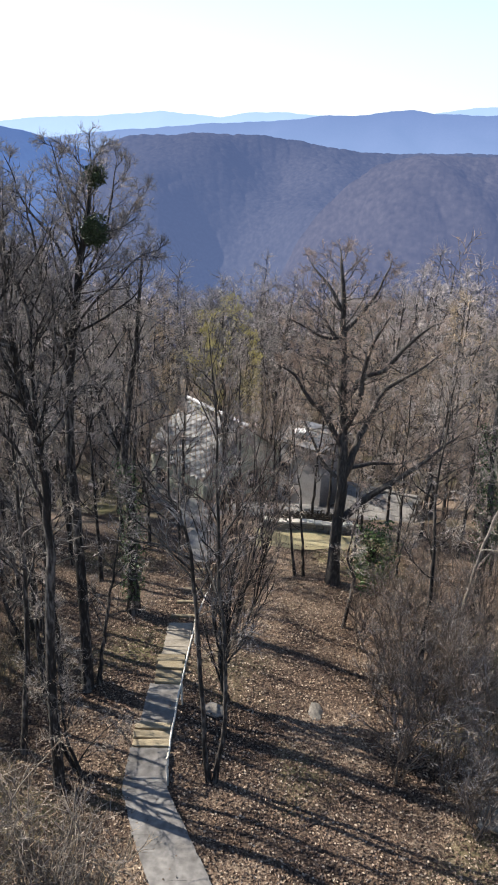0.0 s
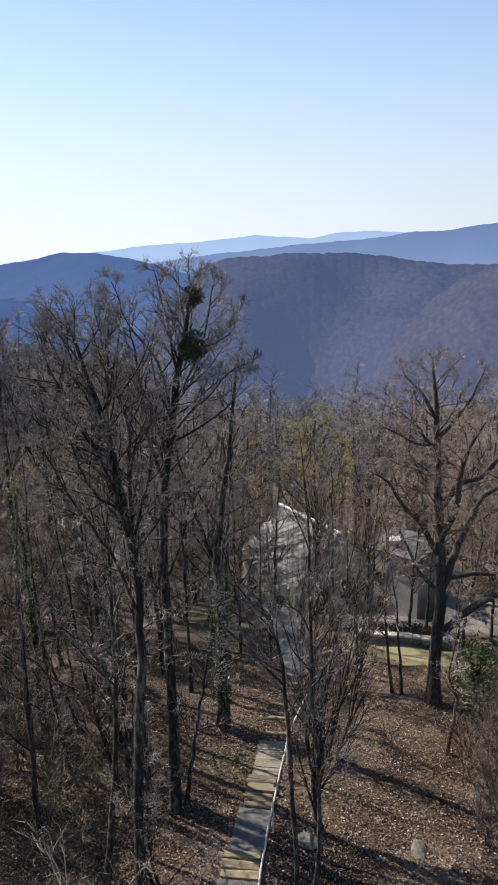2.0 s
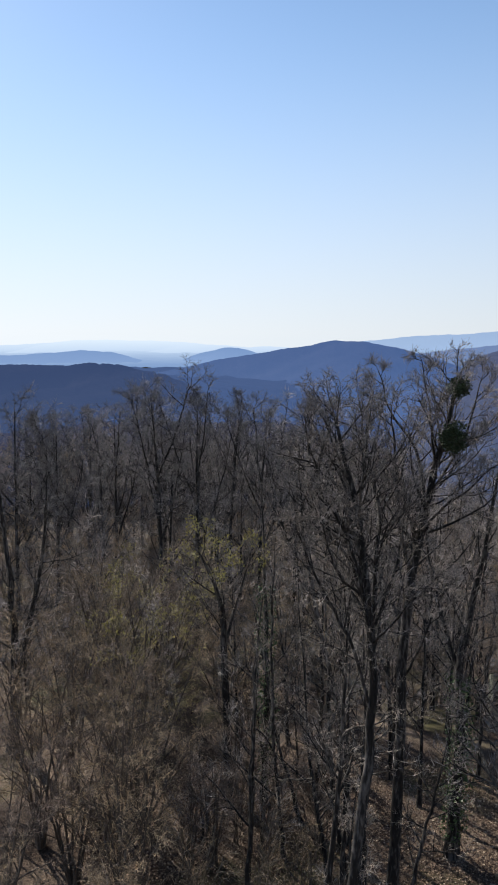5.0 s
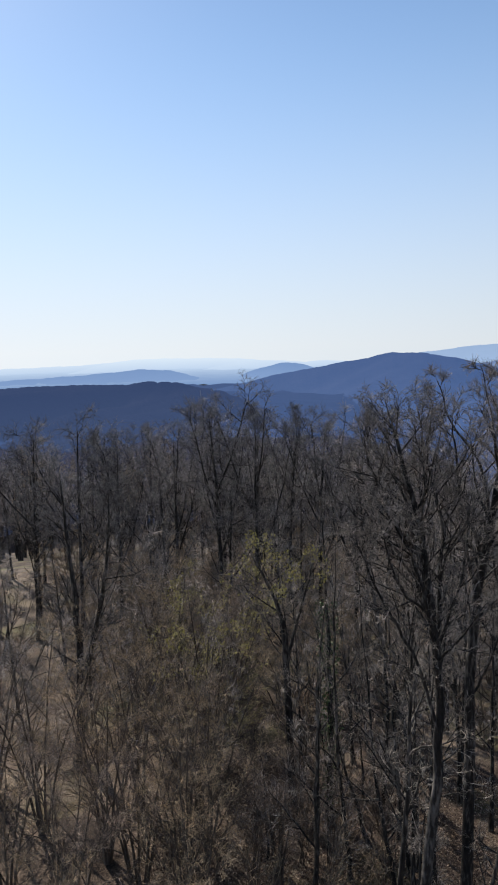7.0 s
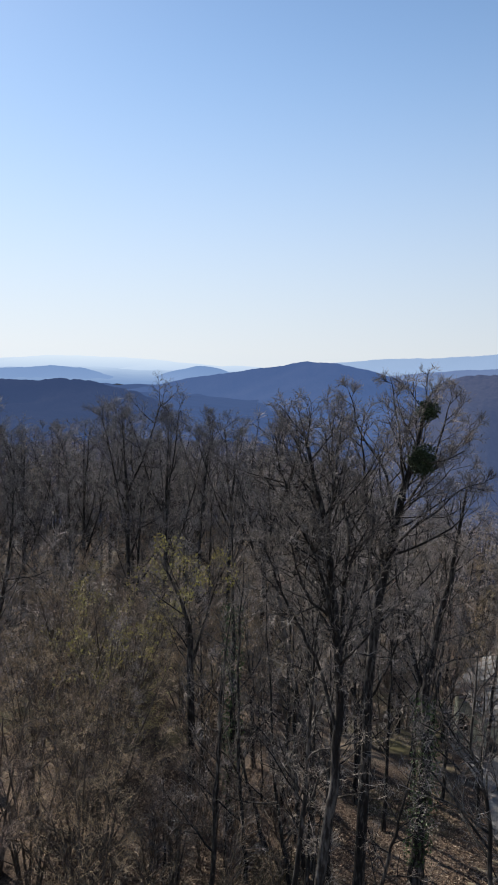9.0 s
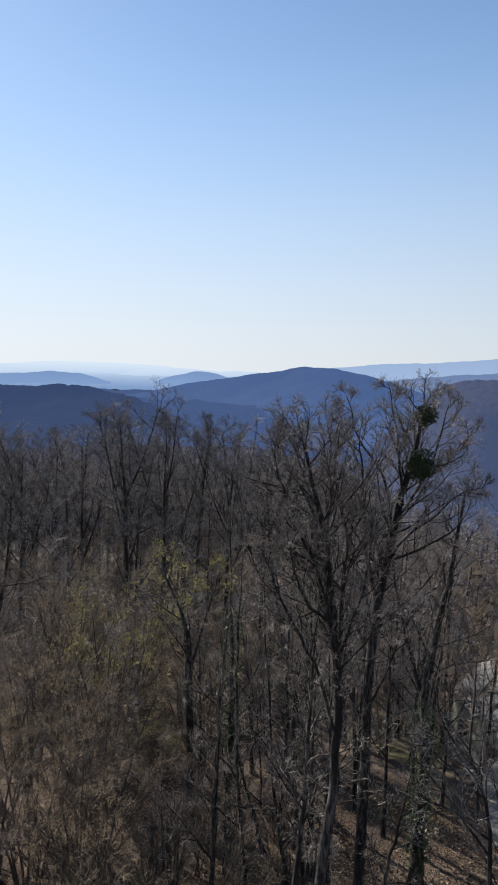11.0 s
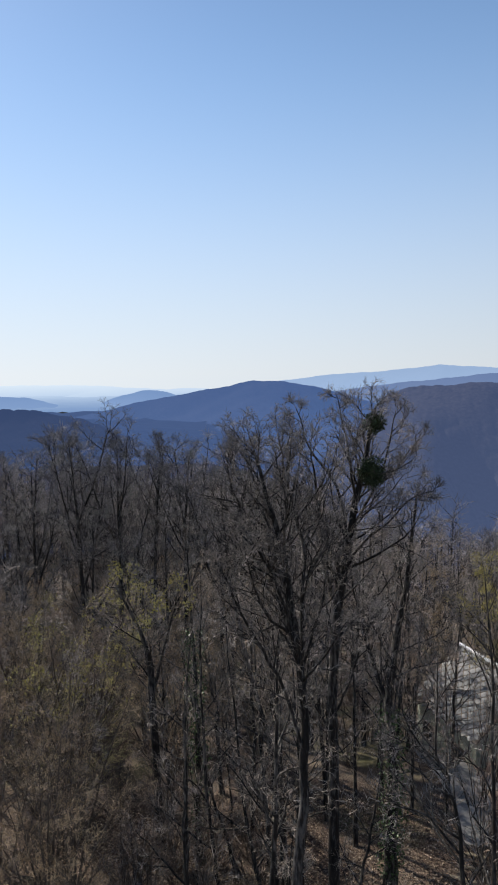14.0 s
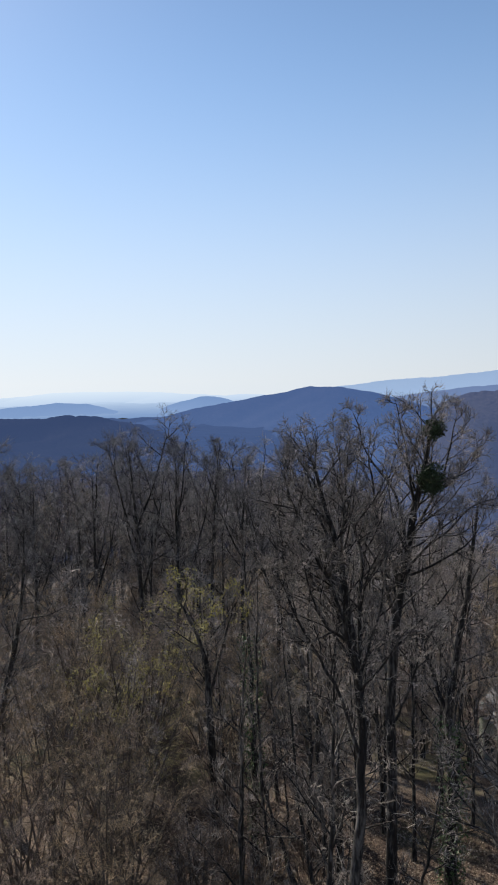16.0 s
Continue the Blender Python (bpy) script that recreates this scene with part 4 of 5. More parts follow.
SAPLINGS = [(-8.4, 21.6, 4.5), (-9.9, 19.2, 4.0), (-10.4, 23.2, 5.0), (-9.0, 24.0, 5.5), (-11.6, 18.2, 4.2), (-12.9, 19.4, 4.5), (-9.9, 26.4, 6.0), (-11.4, 22.2, 4.5), (4.2, 32.2, 8.5), (1.6, 38.2, 8.0), (7.0, 30.6, 8.0), (-2.9, 26.6, 7.5), (-0.6, 27.4, 8.0), (0.8, 26.4, 7.0), (1.4, 30.4, 8.5), (-0.4, 31.0, 9.0), (3.2, 30.6, 8.0), (-4.4, 27.4, 8.5), (-5.6, 30.6, 10.0), (5.4, 29.2, 7.5), (6.8, 27.2, 8.5), (8.2, 28.8, 9.0), (-3.6, 34.6, 9.5), (9.5, 27.0, 7.5), (10.6, 30.0, 8.5), (9.0, 31.6, 9.0), (11.6, 28.2, 8.0), (7.9, 35.6, 9.0), (12.0, 32.6, 9.0), (10.0, 35.0, 9.5), (6.4, 25.4, 5.5), (4.9, 27.0, 5.5), (8.0, 25.0, 6.0), (10.4, 25.2, 7.0), (-1.4, 34.4, 8.0), (2.2, 35.6, 8.0),
            (-5.9, 24.2, 9.0), (-7.4, 25.6, 10.5), (-5.6, 27.4, 9.0), (-9.2, 24.6, 10.0), (-8.2, 28.6, 11.0), (-10.4, 28.0, 11.0), (-6.6, 31.6, 11.5), (-7.6, 22.6, 8.0), (-9.9, 31.6, 12.0), (-11.8, 25.4, 10.0), (-8.4, 34.6, 12.0), (-6.0, 36.4, 11.5), (-11.2, 35.4, 12.0)]
for n, (x, y, h) in enumerate(SAPLINGS):
    rng = np.random.default_rng(700 + n)
    dx, dy = rng.normal(0, 0.06 * h, 2)
    stems = [[(0, 0, 0), (0.3 * dx, 0.3 * dy, 0.45 * h), (dx, dy, h)]]
    tree("young_tree", "young bare tree with a thin dark stem", x, y, stems, 0.010 * h, "slender", 700 + n, twig=(TWIG_MID, TWIG_RED, TWIG_BROWN)[n % 3], group="young trees", fat=1.2, share=0.45 if x < -5 else 1.0)

# hazel thicket west of the path, hazed with green and tan
THICKET = [(-15.7, 20.7, 10.0, TWIG_GREEN), (-17.6, 18.6, 9.6, TWIG_TAN), (-13.6, 17.6, 7.2, TWIG_TAN), (-16.2, 15.4, 8.4, TWIG_TAN), (-12.2, 14.6, 7.8, TWIG_TAN), (-19.6, 15.6, 9.0, TWIG_RED), (-10.6, 17.2, 4.6, TWIG_BROWN), (-14.2, 12.0, 6.6, TWIG_BROWN), (-17.0, 12.0, 7.0, TWIG_TAN),
           (-10.2, 12.6, 6.2, TWIG_TAN), (-11.6, 9.6, 5.6, TWIG_TAN), (-19.0, 22.6, 9.2, TWIG_TAN), (-17.6, 24.6, 8.6, TWIG_BROWN), (-13.4, 23.6, 7.5, TWIG_TAN), (-21.5, 13.0, 8.0, TWIG_BROWN), (-23.5, 16.5, 10.0, TWIG_TAN), (-14.8, 18.6, 8.0, TWIG_RED), (-22.0, 24.0, 9.0, TWIG_RED), (-14.0, 14.6, 7.4, TWIG_BROWN)]
for n, (x, y, h, tw) in enumerate(THICKET):
    rng = np.random.default_rng(300 + n)
    stems = []
    for q in range(6):
        a, out = 1.05 * q + rng.uniform(0, 0.9), rng.uniform(0.10, 0.36) * h
        hh = h * rng.uniform(0.78, 1.0) - 0.25 * out
        stems.append([(0.1 * math.cos(a), 0.1 * math.sin(a), 0), (0.25 * out * math.cos(a), 0.25 * out * math.sin(a), hh * 0.35), (0.6 * out * math.cos(a), 0.6 * out * math.sin(a), hh * 0.7), (out * math.cos(a), out * math.sin(a), hh)])
    words = {TWIG_GREEN: "many-stemmed hazel hazed with yellow-green catkins", TWIG_TAN: "many-stemmed bare hazel with tan twigs", TWIG_RED: "many-stemmed bush with red-brown twigs", TWIG_BROWN: "many-stemmed brown bare bush"}[tw]
    tree("hazel_bush", words, x, y, stems, 0.05, "hazel", 300 + n, bark=BARK_BRUSH, fat=0.75, twig=tw, category="bush", group="hazel thicket", buds=1500 if tw == TWIG_GREEN else 0, bud_size=0.05, single=False)

for n, (az, r, h) in enumerate([(-42, 36, 5.5), (-39.5, 38, 6.0), (-37, 36.5, 5.2), (-35, 39, 6.2), (-33, 37.5, 5.6), (-31, 40, 6.0), (-28.5, 38, 5.4), (-26, 40, 6.0), (-44.5, 39, 6.0), (-36, 43, 6.5), (-31.5, 34, 5.0)] + [(-46 + 1.55 * q, 52 + (q * 7) % 12, 5.0 + (q * 5) % 3) for q in range(15)]):
    rng = np.random.default_rng(360 + n)
    x, y = r * math.sin(radians(az)), r * math.cos(radians(az))
    stems = []
    for q in range(4):
        a, s = rng.uniform(0, 6.28), rng.uniform(0.1, 0.34) * h
        stems.append([(0.08 * q, 0, 0), (0.35 * s * math.cos(a), 0.35 * s * math.sin(a), h * 0.4), (s * math.cos(a), s * math.sin(a), h * 0.85)])
    tree("understorey_bush", "dark brown bare bush under the tall trees", x, y, stems, 0.045, "scrub", 360 + n, bark=BARK_HAZEL, fat=1.4 if r < 50 else 2.2, twig=TWIG_DARK if n % 3 == 0 else TWIG_BROWN, category="bush", group="understorey bushes", single=False)

# pale brushwood close below the standpoint and on the east slope
BRUSH = [(-7.4, 17.2, 2.2, TWIG_TAN), (-8.6, 16.4, 2.2, TWIG_TAN), (-7.9, 19.4, 2.2, TWIG_BROWN), (-9.3, 17.8, 3.6, TWIG_BROWN), (-10.2, 20.2, 3.8, TWIG_BROWN), (-11.2, 16.6, 3.6, TWIG_BROWN), (-8.8, 21.2, 2.2, TWIG_BROWN), (-7.2, 15.2, 1.8, TWIG_TAN), (-9.6, 15.0, 2.4, TWIG_TAN), (-10.6, 18.6, 3.4, TWIG_BROWN), (-11.6, 20.8, 4.0, TWIG_BROWN), (-9.4, 22.6, 3.4, TWIG_BROWN), (-5.4, 9.6, 4.2, TWIG_SLATE), (-3.9, 9.2, 3.6, TWIG_SLATE), (-6.6, 8.6, 4.6, TWIG_SLATE), (-7.6, 10.6, 4.2, TWIG_SLATE), (-4.4, 10.6, 3.0, TWIG_SLATE), (-3.2, 9.9, 2.6, TWIG_TAN), (-4.9, 10.4, 2.6, TWIG_TAN), (-6.2, 9.8, 3.0, TWIG_TAN), (-6.4, 11.6, 2.4, TWIG_TAN), (4.2, 13.8, 4.2, TWIG_BROWN), (5.6, 15.0, 4.4, TWIG_BROWN), (6.7, 13.6, 4.0, TWIG_BROWN), (7.6, 16.0, 4.6, TWIG_BROWN), (6.2, 17.4, 4.0, TWIG_BROWN), (8.2, 18.4, 4.4, TWIG_BROWN), (5.0, 16.8, 3.4, TWIG_BROWN), (7.4, 12.0, 3.6, TWIG_BROWN), (9.2, 14.4, 4.2, TWIG_BROWN), (9.6, 20.0, 5.0, TWIG_BROWN), (10.8, 17.4, 5.0, TWIG_BROWN),
         (4.6, 18.6, 3.0, TWIG_BROWN), (5.4, 20.4, 3.2, TWIG_BROWN), (7.0, 21.6, 4.0, TWIG_BROWN), (6.6, 15.6, 4.2, TWIG_BROWN), (8.4, 13.0, 4.0, TWIG_BROWN), (5.8, 12.6, 3.2, TWIG_BROWN), (9.8, 16.2, 4.6, TWIG_BROWN), (7.6, 19.6, 4.2, TWIG_BROWN), (10.6, 22.4, 5.0, TWIG_BROWN), (5.2, 22.0, 3.0, TWIG_BROWN), (6.2, 19.0, 3.6, TWIG_BROWN), (8.8, 15.4, 4.2, TWIG_BROWN), (7.0, 17.6, 4.4, TWIG_BROWN), (8.0, 14.2, 3.8, TWIG_BROWN), (9.0, 21.6, 4.4, TWIG_BROWN), (5.6, 18.2, 3.2, TWIG_BROWN), (9.4, 18.6, 4.6, TWIG_BROWN), (4.6, 15.4, 2.6, TWIG_BROWN), (4.1, 19.9, 2.4, TWIG_BROWN), (4.2, 17.0, 2.0, TWIG_BROWN), (4.5, 14.6, 2.0, TWIG_BROWN), (5.4, 13.6, 2.6, TWIG_BROWN), (4.9, 17.6, 2.8, TWIG_BROWN), (5.6, 15.8, 3.2, TWIG_BROWN), (5.2, 19.2, 2.6, TWIG_BROWN), (6.1, 20.6, 3.0, TWIG_BROWN), (6.0, 16.6, 3.4, TWIG_BROWN), (6.4, 18.2, 3.6, TWIG_BROWN), (7.2, 14.8, 3.6, TWIG_BROWN), (7.8, 17.0, 4.0, TWIG_BROWN), (4.4, 21.2, 1.8, TWIG_BROWN), (5.9, 12.0, 2.4, TWIG_BROWN)]
for n, (x, y, h, tw) in enumerate(BRUSH):
    rng = np.random.default_rng(400 + n)
    stems = []
    for q in range(5):
        a, s = rng.uniform(0, 6.28), rng.uniform(0.15, 0.35) * h
        stems.append([(0.05 * q, 0, 0), (0.4 * s * math.cos(a), 0.4 * s * math.sin(a), h * 0.4), (s * math.cos(a), s * math.sin(a), h * rng.uniform(0.7, 0.95))])
    tree("brushwood", "pale grey bare brushwood shrub" if tw in (TWIG_SLATE, TWIG_TAN) else "brown bare brushwood shrub on leaf litter", x, y, stems, 0.028, "brush" if tw == TWIG_BROWN else "wands", 400 + n, single=False, bark=BARK_BRUSH if tw == TWIG_BROWN else BARK_HAZEL, fat=0.6, twig=TWIG_DARK if tw == TWIG_BROWN and n % 2 else tw, category="shrub", group="brushwood")

# woodland behind: a few kinds of tree, repeated with turns and sizes
def variant(seed, twig, tint):
    rng = np.random.default_rng(seed)
    dx, dy = rng.normal(0, 0.5, 2)
    stems = [[(0, 0, 0), (0.3 * dx, 0.3 * dy, 5.5), (0.6 * dx, 0.6 * dy, 9.5), (dx, dy, 13.2)]]
    for q in range(4):
        a, z0, out = 1.57 * q + rng.uniform(0, 1.5), 4.0 + 1.0 * q, rng.uniform(2.2, 3.8)
        stems.append([(0.3 * dx, 0.3 * dy, z0), (0.3 * dx + 0.5 * out * math.cos(a), 0.3 * dy + 0.5 * out * math.sin(a), z0 + 2.2), (0.3 * dx + out * math.cos(a), 0.3 * dy + out * math.sin(a), min(12.4, z0 + rng.uniform(4.6, 6.2)))])
    return stems, twig, tint


VARIANTS = [variant(51, TWIG_MID, "grey"), variant(52, TWIG_RED, "red-brown"), variant(53, TWIG_RED, "red-brown"), variant(54, TWIG_MID, "grey"), variant(55, TWIG_RED, "red-brown"), variant(56, TWIG_TAN, "tan"), variant(57, TWIG_DARK, "dark grey"), variant(58, TWIG_DARK, "dark grey"), variant(59, TWIG_DARK, "dark grey")]
TAKEN = [(-4.9, 17.3), (3.6, 24.4), (-21.9, 19.5), (-1.3, 33.0)]


def blocked(x, y):
    if -5.6 < x < 9.6 and 31.5 < y < 46.0:
        return True
    if -5.0 < x < 0.2 and y < 36:
        return True
    return any((x - a) ** 2 + (y - b) ** 2 < 6 for a, b, *_ in TAKEN + CANOPY)


def plant_woods():
    rng = random.Random(7)
    made = {}
    spots = []
    for _ in range(12000):
        az, r = radians(rng.uniform(-60, 30)), math.sqrt(rng.uniform(24 ** 2, 74 ** 2))
        x, y = r * math.sin(az), r * math.cos(az)
        deg = math.degrees(az)
        near = 4.0 if r > 34 else 5.0
        if blocked(x, y) or (r < 36 and -24 < deg < 13) or (r < 33 and not (y > 24 and r > 28.5)):
            continue
        if all((x - a) ** 2 + (y - b) ** 2 > near ** 2 for a, b, *_ in spots):
            spots.append((x, y, r, deg))
    spots = spots[:250]
    for x, y, r, deg in spots:
        k = rng.randrange(6) if deg > -20 or rng.random() < 0.5 else rng.randrange(6, 9)
        size = rng.uniform(0.78, 1.05) if deg < -24 else rng.uniform(0.95, 1.25)
        if deg > -9:
            size *= 0.92
        if r < 34:
            size *= 0.62
        elif r < 42:
            size *= 0.8
        m = pose(x, y, ground_at(x, y) - 0.15, rng.uniform(-3, 3), rng.uniform(-3, 3), rng.uniform(0, 360)) @ Matrix.Diagonal((size, size, size, 1))
        if k not in made:
            stems, twig, tint = VARIANTS[k]
            made[k], _ = tree("woodland_tree", "bare %s woodland tree on the slope" % tint, x, y, stems, 0.125, "wood", 500 + k, twig=twig, group="woodland trees", fat=2.1, single=False)
            made[k].matrix_basis = m
        else:
            copy_thing(made[k], m)


plant_woods()


def undergrowth():
    """Bare shrubs and saplings that close the woods below the crowns."""
    rng = random.Random(17)
    made, spots = [], []
    for k, (twig, tint) in enumerate(((TWIG_BROWN, "brown"), (TWIG, "grey"), (TWIG_RED, "red-brown"), (TWIG_TAN, "tan"))):
        stems = []
        for q in range(5):
            a, out, h = 1.26 * q + rng.uniform(0, 0.8), rng.uniform(0.5, 2.0), rng.uniform(4.0, 6.0)
            stems.append([(0.1 * math.cos(a), 0.1 * math.sin(a), 0), (0.35 * out * math.cos(a), 0.35 * out * math.sin(a), 0.4 * h), (out * math.cos(a), out * math.sin(a), h)])
        made.append((stems, twig, tint))
    first = {}
    for _ in range(6000):
        deg, r = rng.uniform(-48, 24), math.sqrt(rng.uniform(23 ** 2, 62 ** 2))
        x, y = r * math.sin(radians(deg)), r * math.cos(radians(deg))
        if (-6.5 < x < 9.6 and y < 47) or r < 31:
            continue
        if all((x - a) ** 2 + (y - b) ** 2 > 3.1 ** 2 for a, b in spots):
            spots.append((x, y))
    for x, y in spots[:150]:
        k, size = rng.randrange(4), rng.uniform(0.7, 1.25)
        m = pose(x, y, ground_at(x, y) - 0.1, 0, 0, rng.uniform(0, 360)) @ Matrix.Diagonal((size, size, size, 1))
        if k in first:
            copy_thing(first[k], m)
        else:
            stems, twig, tint = made[k]
            first[k], _ = tree("wood_shrub", "bare %s shrub in the undergrowth of the wood" % tint, x, y, stems, 0.04, "scrub", 560 + k, bark=BARK_HAZEL, twig=twig, fat=1.7, category="shrub", group="undergrowth", single=False)
            first[k].matrix_basis = m


undergrowth()


def far_woods():
    """The woods farther down the slope, past counting: one mesh of trunks and one of crowns."""
    rng = np.random.default_rng(8)
    kinds = [tree_arrays([[(0, 0, 0), (0.2, 0.1, 6), (0.3, -0.2, 13)]], 0.2, "farther", 60 + q, fat=2.6, sides=4) for q in range(4)]
    for tint, twig in (("grey", TWIG_MID), ("red-brown", TWIG_RED), ("brown", TWIG_BROWN)):
        wood, crown = [], []
        for _ in range(180):
            az, r = math.radians(rng.uniform(-60, 30)), math.sqrt(rng.uniform(70 ** 2, 190 ** 2))
            if az < -0.33 and r < 100:
                r = 100 + 0.9 * (r - 70)
            x, y, s, a = r * math.sin(az), r * math.cos(az), rng.uniform(1.0, 1.4), rng.uniform(0, 6.28)
            t, l, c, _ = kinds[rng.integers(0, 4)]
            rot = np.array([[math.cos(a), -math.sin(a), 0], [math.sin(a), math.cos(a), 0], [0, 0, 1]]) * s
            off = np.array([x, y, ground_at(x, y) - 0.2])
            for src, dst in ((t, wood), (joined(l), wood), (c, crown)):
                dst.append((src[0] @ rot.T + off, src[1]))
        ob = tagged(new("far_woods"), "distant %s bare woodland filling the slope" % tint, "woodland", kind="stuff")
        tagged(part_mesh("wood", mesh_of("wood", *joined(wood), BARK), ob), kind="stuff")
        tagged(part_mesh("crown", mesh_of("crown", *joined(crown), twig), ob), kind="stuff")


far_woods()


# ---------- evergreen growth ----------
def leaf_ball(name, label, category, x, y, z, radii, count, size, material, seed, long=1.6):
    rng = np.random.default_rng(seed)
    ob = thing(name, x, y, z, label, category)
    d = unit(rng.normal(size=(count, 3)))
    lump = 1 + 0.22 * np.sin(d[:, 0] * 5 + seed) * np.sin(d[:, 1] * 4 + d[:, 2] * 6)
    p = d * (rng.uniform(0.15, 1.0, (count, 1)) ** 0.45) * lump[:, None] * np.array(radii)
    tagged(part_mesh("foliage", mesh_of("foliage", *leaves_at(p, size, rng, long), material), ob), kind="stuff")
    q = rng.permutation(count)[:140]
    pts = np.stack([p[q] * 0.02, p[q] * 0.5 + rng.normal(0, 0.03, (140, 3)), p[q]], 1)
    tagged(part_mesh("twig_growth", mesh_of("twig_growth", *tubes(pts, np.full((140, 3), 0.008) * [1.5, 1, 0.5], 3), BARK), ob), kind="stuff")
    return ob


leaf_ball("mistletoe", "round dark green mistletoe ball on a bare tree", "mistletoe", -3.8, 17.4, 13.47, (0.33, 0.33, 0.41), 1700, 0.042, MISTLETOE, 71, 2.0)
leaf_ball("mistletoe", "smaller green mistletoe ball near the tree top", "mistletoe", -3.75, 17.45, 14.70, (0.28, 0.28, 0.26), 900, 0.042, MISTLETOE, 72, 2.0)


def ivy_on(label, x, y, knots, radius, z0, z1, count, seed):
    rng = np.random.default_rng(seed)
    c = spline(knots, 40)
    zz = c[:, 2]
    ob = thing("ivy", x, y, ground_at(x, y) - 0.12, label, "ivy")
    h = rng.uniform(z0, z1, count)
    a = rng.uniform(0, 6.28, count)
    rr = radius * (1.05 + 1.1 * rng.uniform(0, 1, count) ** 2)
    p = np.stack([np.interp(h, zz, c[:, 0]) + rr * np.cos(a), np.interp(h, zz, c[:, 1]) + rr * np.sin(a), h], 1)
    tagged(part_mesh("foliage", mesh_of("foliage", *leaves_at(p, 0.075, rng, 1.2), EVERGREEN), ob), kind="stuff")


ivy_on("dark ivy clinging to a tree trunk", -4.2, 21.9, [(0, 0, 0), (0.1, 0, 3.9), (0.0, 0, 7.2), (0.5, 0.1, 10.7)], 0.24, 0.8, 6.5, 1500, 81)
ivy_on("green ivy wrapping a dark trunk", -10.9, 21.3, [(0, 0, 0), (0.1, 0, 3.8), (0.0, 0, 7.8), (-0.2, 0.1, 11.8)], 0.2, 1.0, 8.5, 1500, 82)
ivy_on("green ivy wrapping a pale trunk", 8.9, 22.3, [(0, 0, 0), (-0.2, 0, 4.6), (-0.5, 0.1, 8.2), (-0.3, 0.2, 12.2)], 0.26, 2.5, 8.0, 2200, 83)
leaf_ball("holly_bush", "dark green evergreen holly bush under the oak", "bush", 4.97, 23.4, 0.55, (0.95, 0.8, 1.7), 1500, 0.085, EVERGREEN, 84)
leaf_ball("holly_bush", "small dark evergreen bush on the slope", "bush", 8.6, 17.6, 0.9, (0.7, 0.6, 1.5), 800, 0.085, EVERGREEN, 85)


# ---------- path of concrete slabs and plank steps ----------
def slab(corners, drop, name="slab", material=CONCRETE, thick=0.14, parent=None, wobble=0.02, seed=0, raise_by=0.05):
    """A cast slab between four plan corners that follows the slope, with an uneven edge."""
    rng = np.random.default_rng(seed)
    a, b, c, d = [np.array(q, float) for q in corners]
    n = 10
    bm = bmesh.new()
    top = []
    for i in range(n + 1):
        u = i / n
        row = []
        for j in range(5):
            w = j / 4
            p = (a * (1 - u) + d * u) * (1 - w) + (b * (1 - u) + c * u) * w
            if j in (0, 4):
                p = p + rng.uniform(-wobble, wobble, 2)
            zz = max(ground_at(*((a * (1 - u) + d * u) * (1 - q) + (b * (1 - u) + c * u) * q)) for q in (0, 0.5, 1)) + raise_by
            row.append(bm.verts.new((p[0], p[1], zz + rng.uniform(-0.008, 0.008))))
        top.append(row)
    for i in range(n):
        for j in range(4):
            bm.faces.new((top[i][j], top[i][j + 1], top[i + 1][j + 1], top[i + 1][j]))
    ext = bmesh.ops.extrude_face_region(bm, geom=bm.faces[:])
    for v in [e for e in ext["geom"] if isinstance(e, bmesh.types.BMVert)]:
        v.co.z -= thick + 0.12
    bmesh.ops.recalc_face_normals(bm, faces=bm.faces[:])
    return part(name, bm, material, parent)


path = tagged(new("pavement_path"), "narrow woodland path of worn concrete slabs and plank steps", "path", kind="structure")
slab([(0.9, 5.5), (2.3, 5.9), (-0.60, 10.7), (-2.05, 10.7)], 0, parent=path, seed=1)
slab([(-2.05, 10.69), (-0.60, 10.69), (-1.22, 11.97), (-2.60, 11.94)], 0, parent=path, seed=2)
slab([(-2.60, 11.93), (-1.22, 11.96), (-1.92, 13.38), (-3.12, 13.34)], 0, parent=path, seed=3)
slab([(-3.12, 13.33), (-1.92, 13.37), (-2.05, 14.76), (-3.12, 14.76)], 0, parent=path, seed=4)
slab([(-3.03, 15.80), (-2.02, 15.80), (-2.00, 17.60), (-2.97, 17.60)], 0, parent=path, seed=5)
for n in range(4):  # pale stone treads, each a little lower than the one before
    y0 = 19.33 + 0.475 * n
    slab([(-2.80, y0), (-1.92, y0), (-1.90, y0 + 0.455), (-2.80, y0 + 0.455)], 0, name="tread", material=TREAD, parent=path, seed=20 + n, raise_by=0.05 + 0.02 * (n % 2), wobble=0.04)


def plank_steps(y0, y1, x0, x1, count, seed):
    rng = np.random.default_rng(seed)
    d = (y1 - y0) / count
    for i in range(count):
        y, w = y0 + d * (i + 0.5), x1 - x0
        bm = box(w + rng.uniform(-0.08, 0.08), d * 0.74, 0.18, bevel=0.014, rough=0.018, rng=rng)
        ob = part("plank", bm, PLANK, path)
        xm = (x0 + x1) / 2 + rng.uniform(-0.03, 0.03)
        ob.matrix_basis = pose(xm, y, ground_at(xm, y) - 0.05 + rng.uniform(-0.03, 0.05), rng.uniform(-8, 8), rng.uniform(-1, 1), rng.uniform(-1.5, 1.5))


plank_steps(14.78, 15.78, -3.10, -2.03, 3, 1)
plank_steps(17.63, 19.30, -2.88, -1.98, 7, 2)
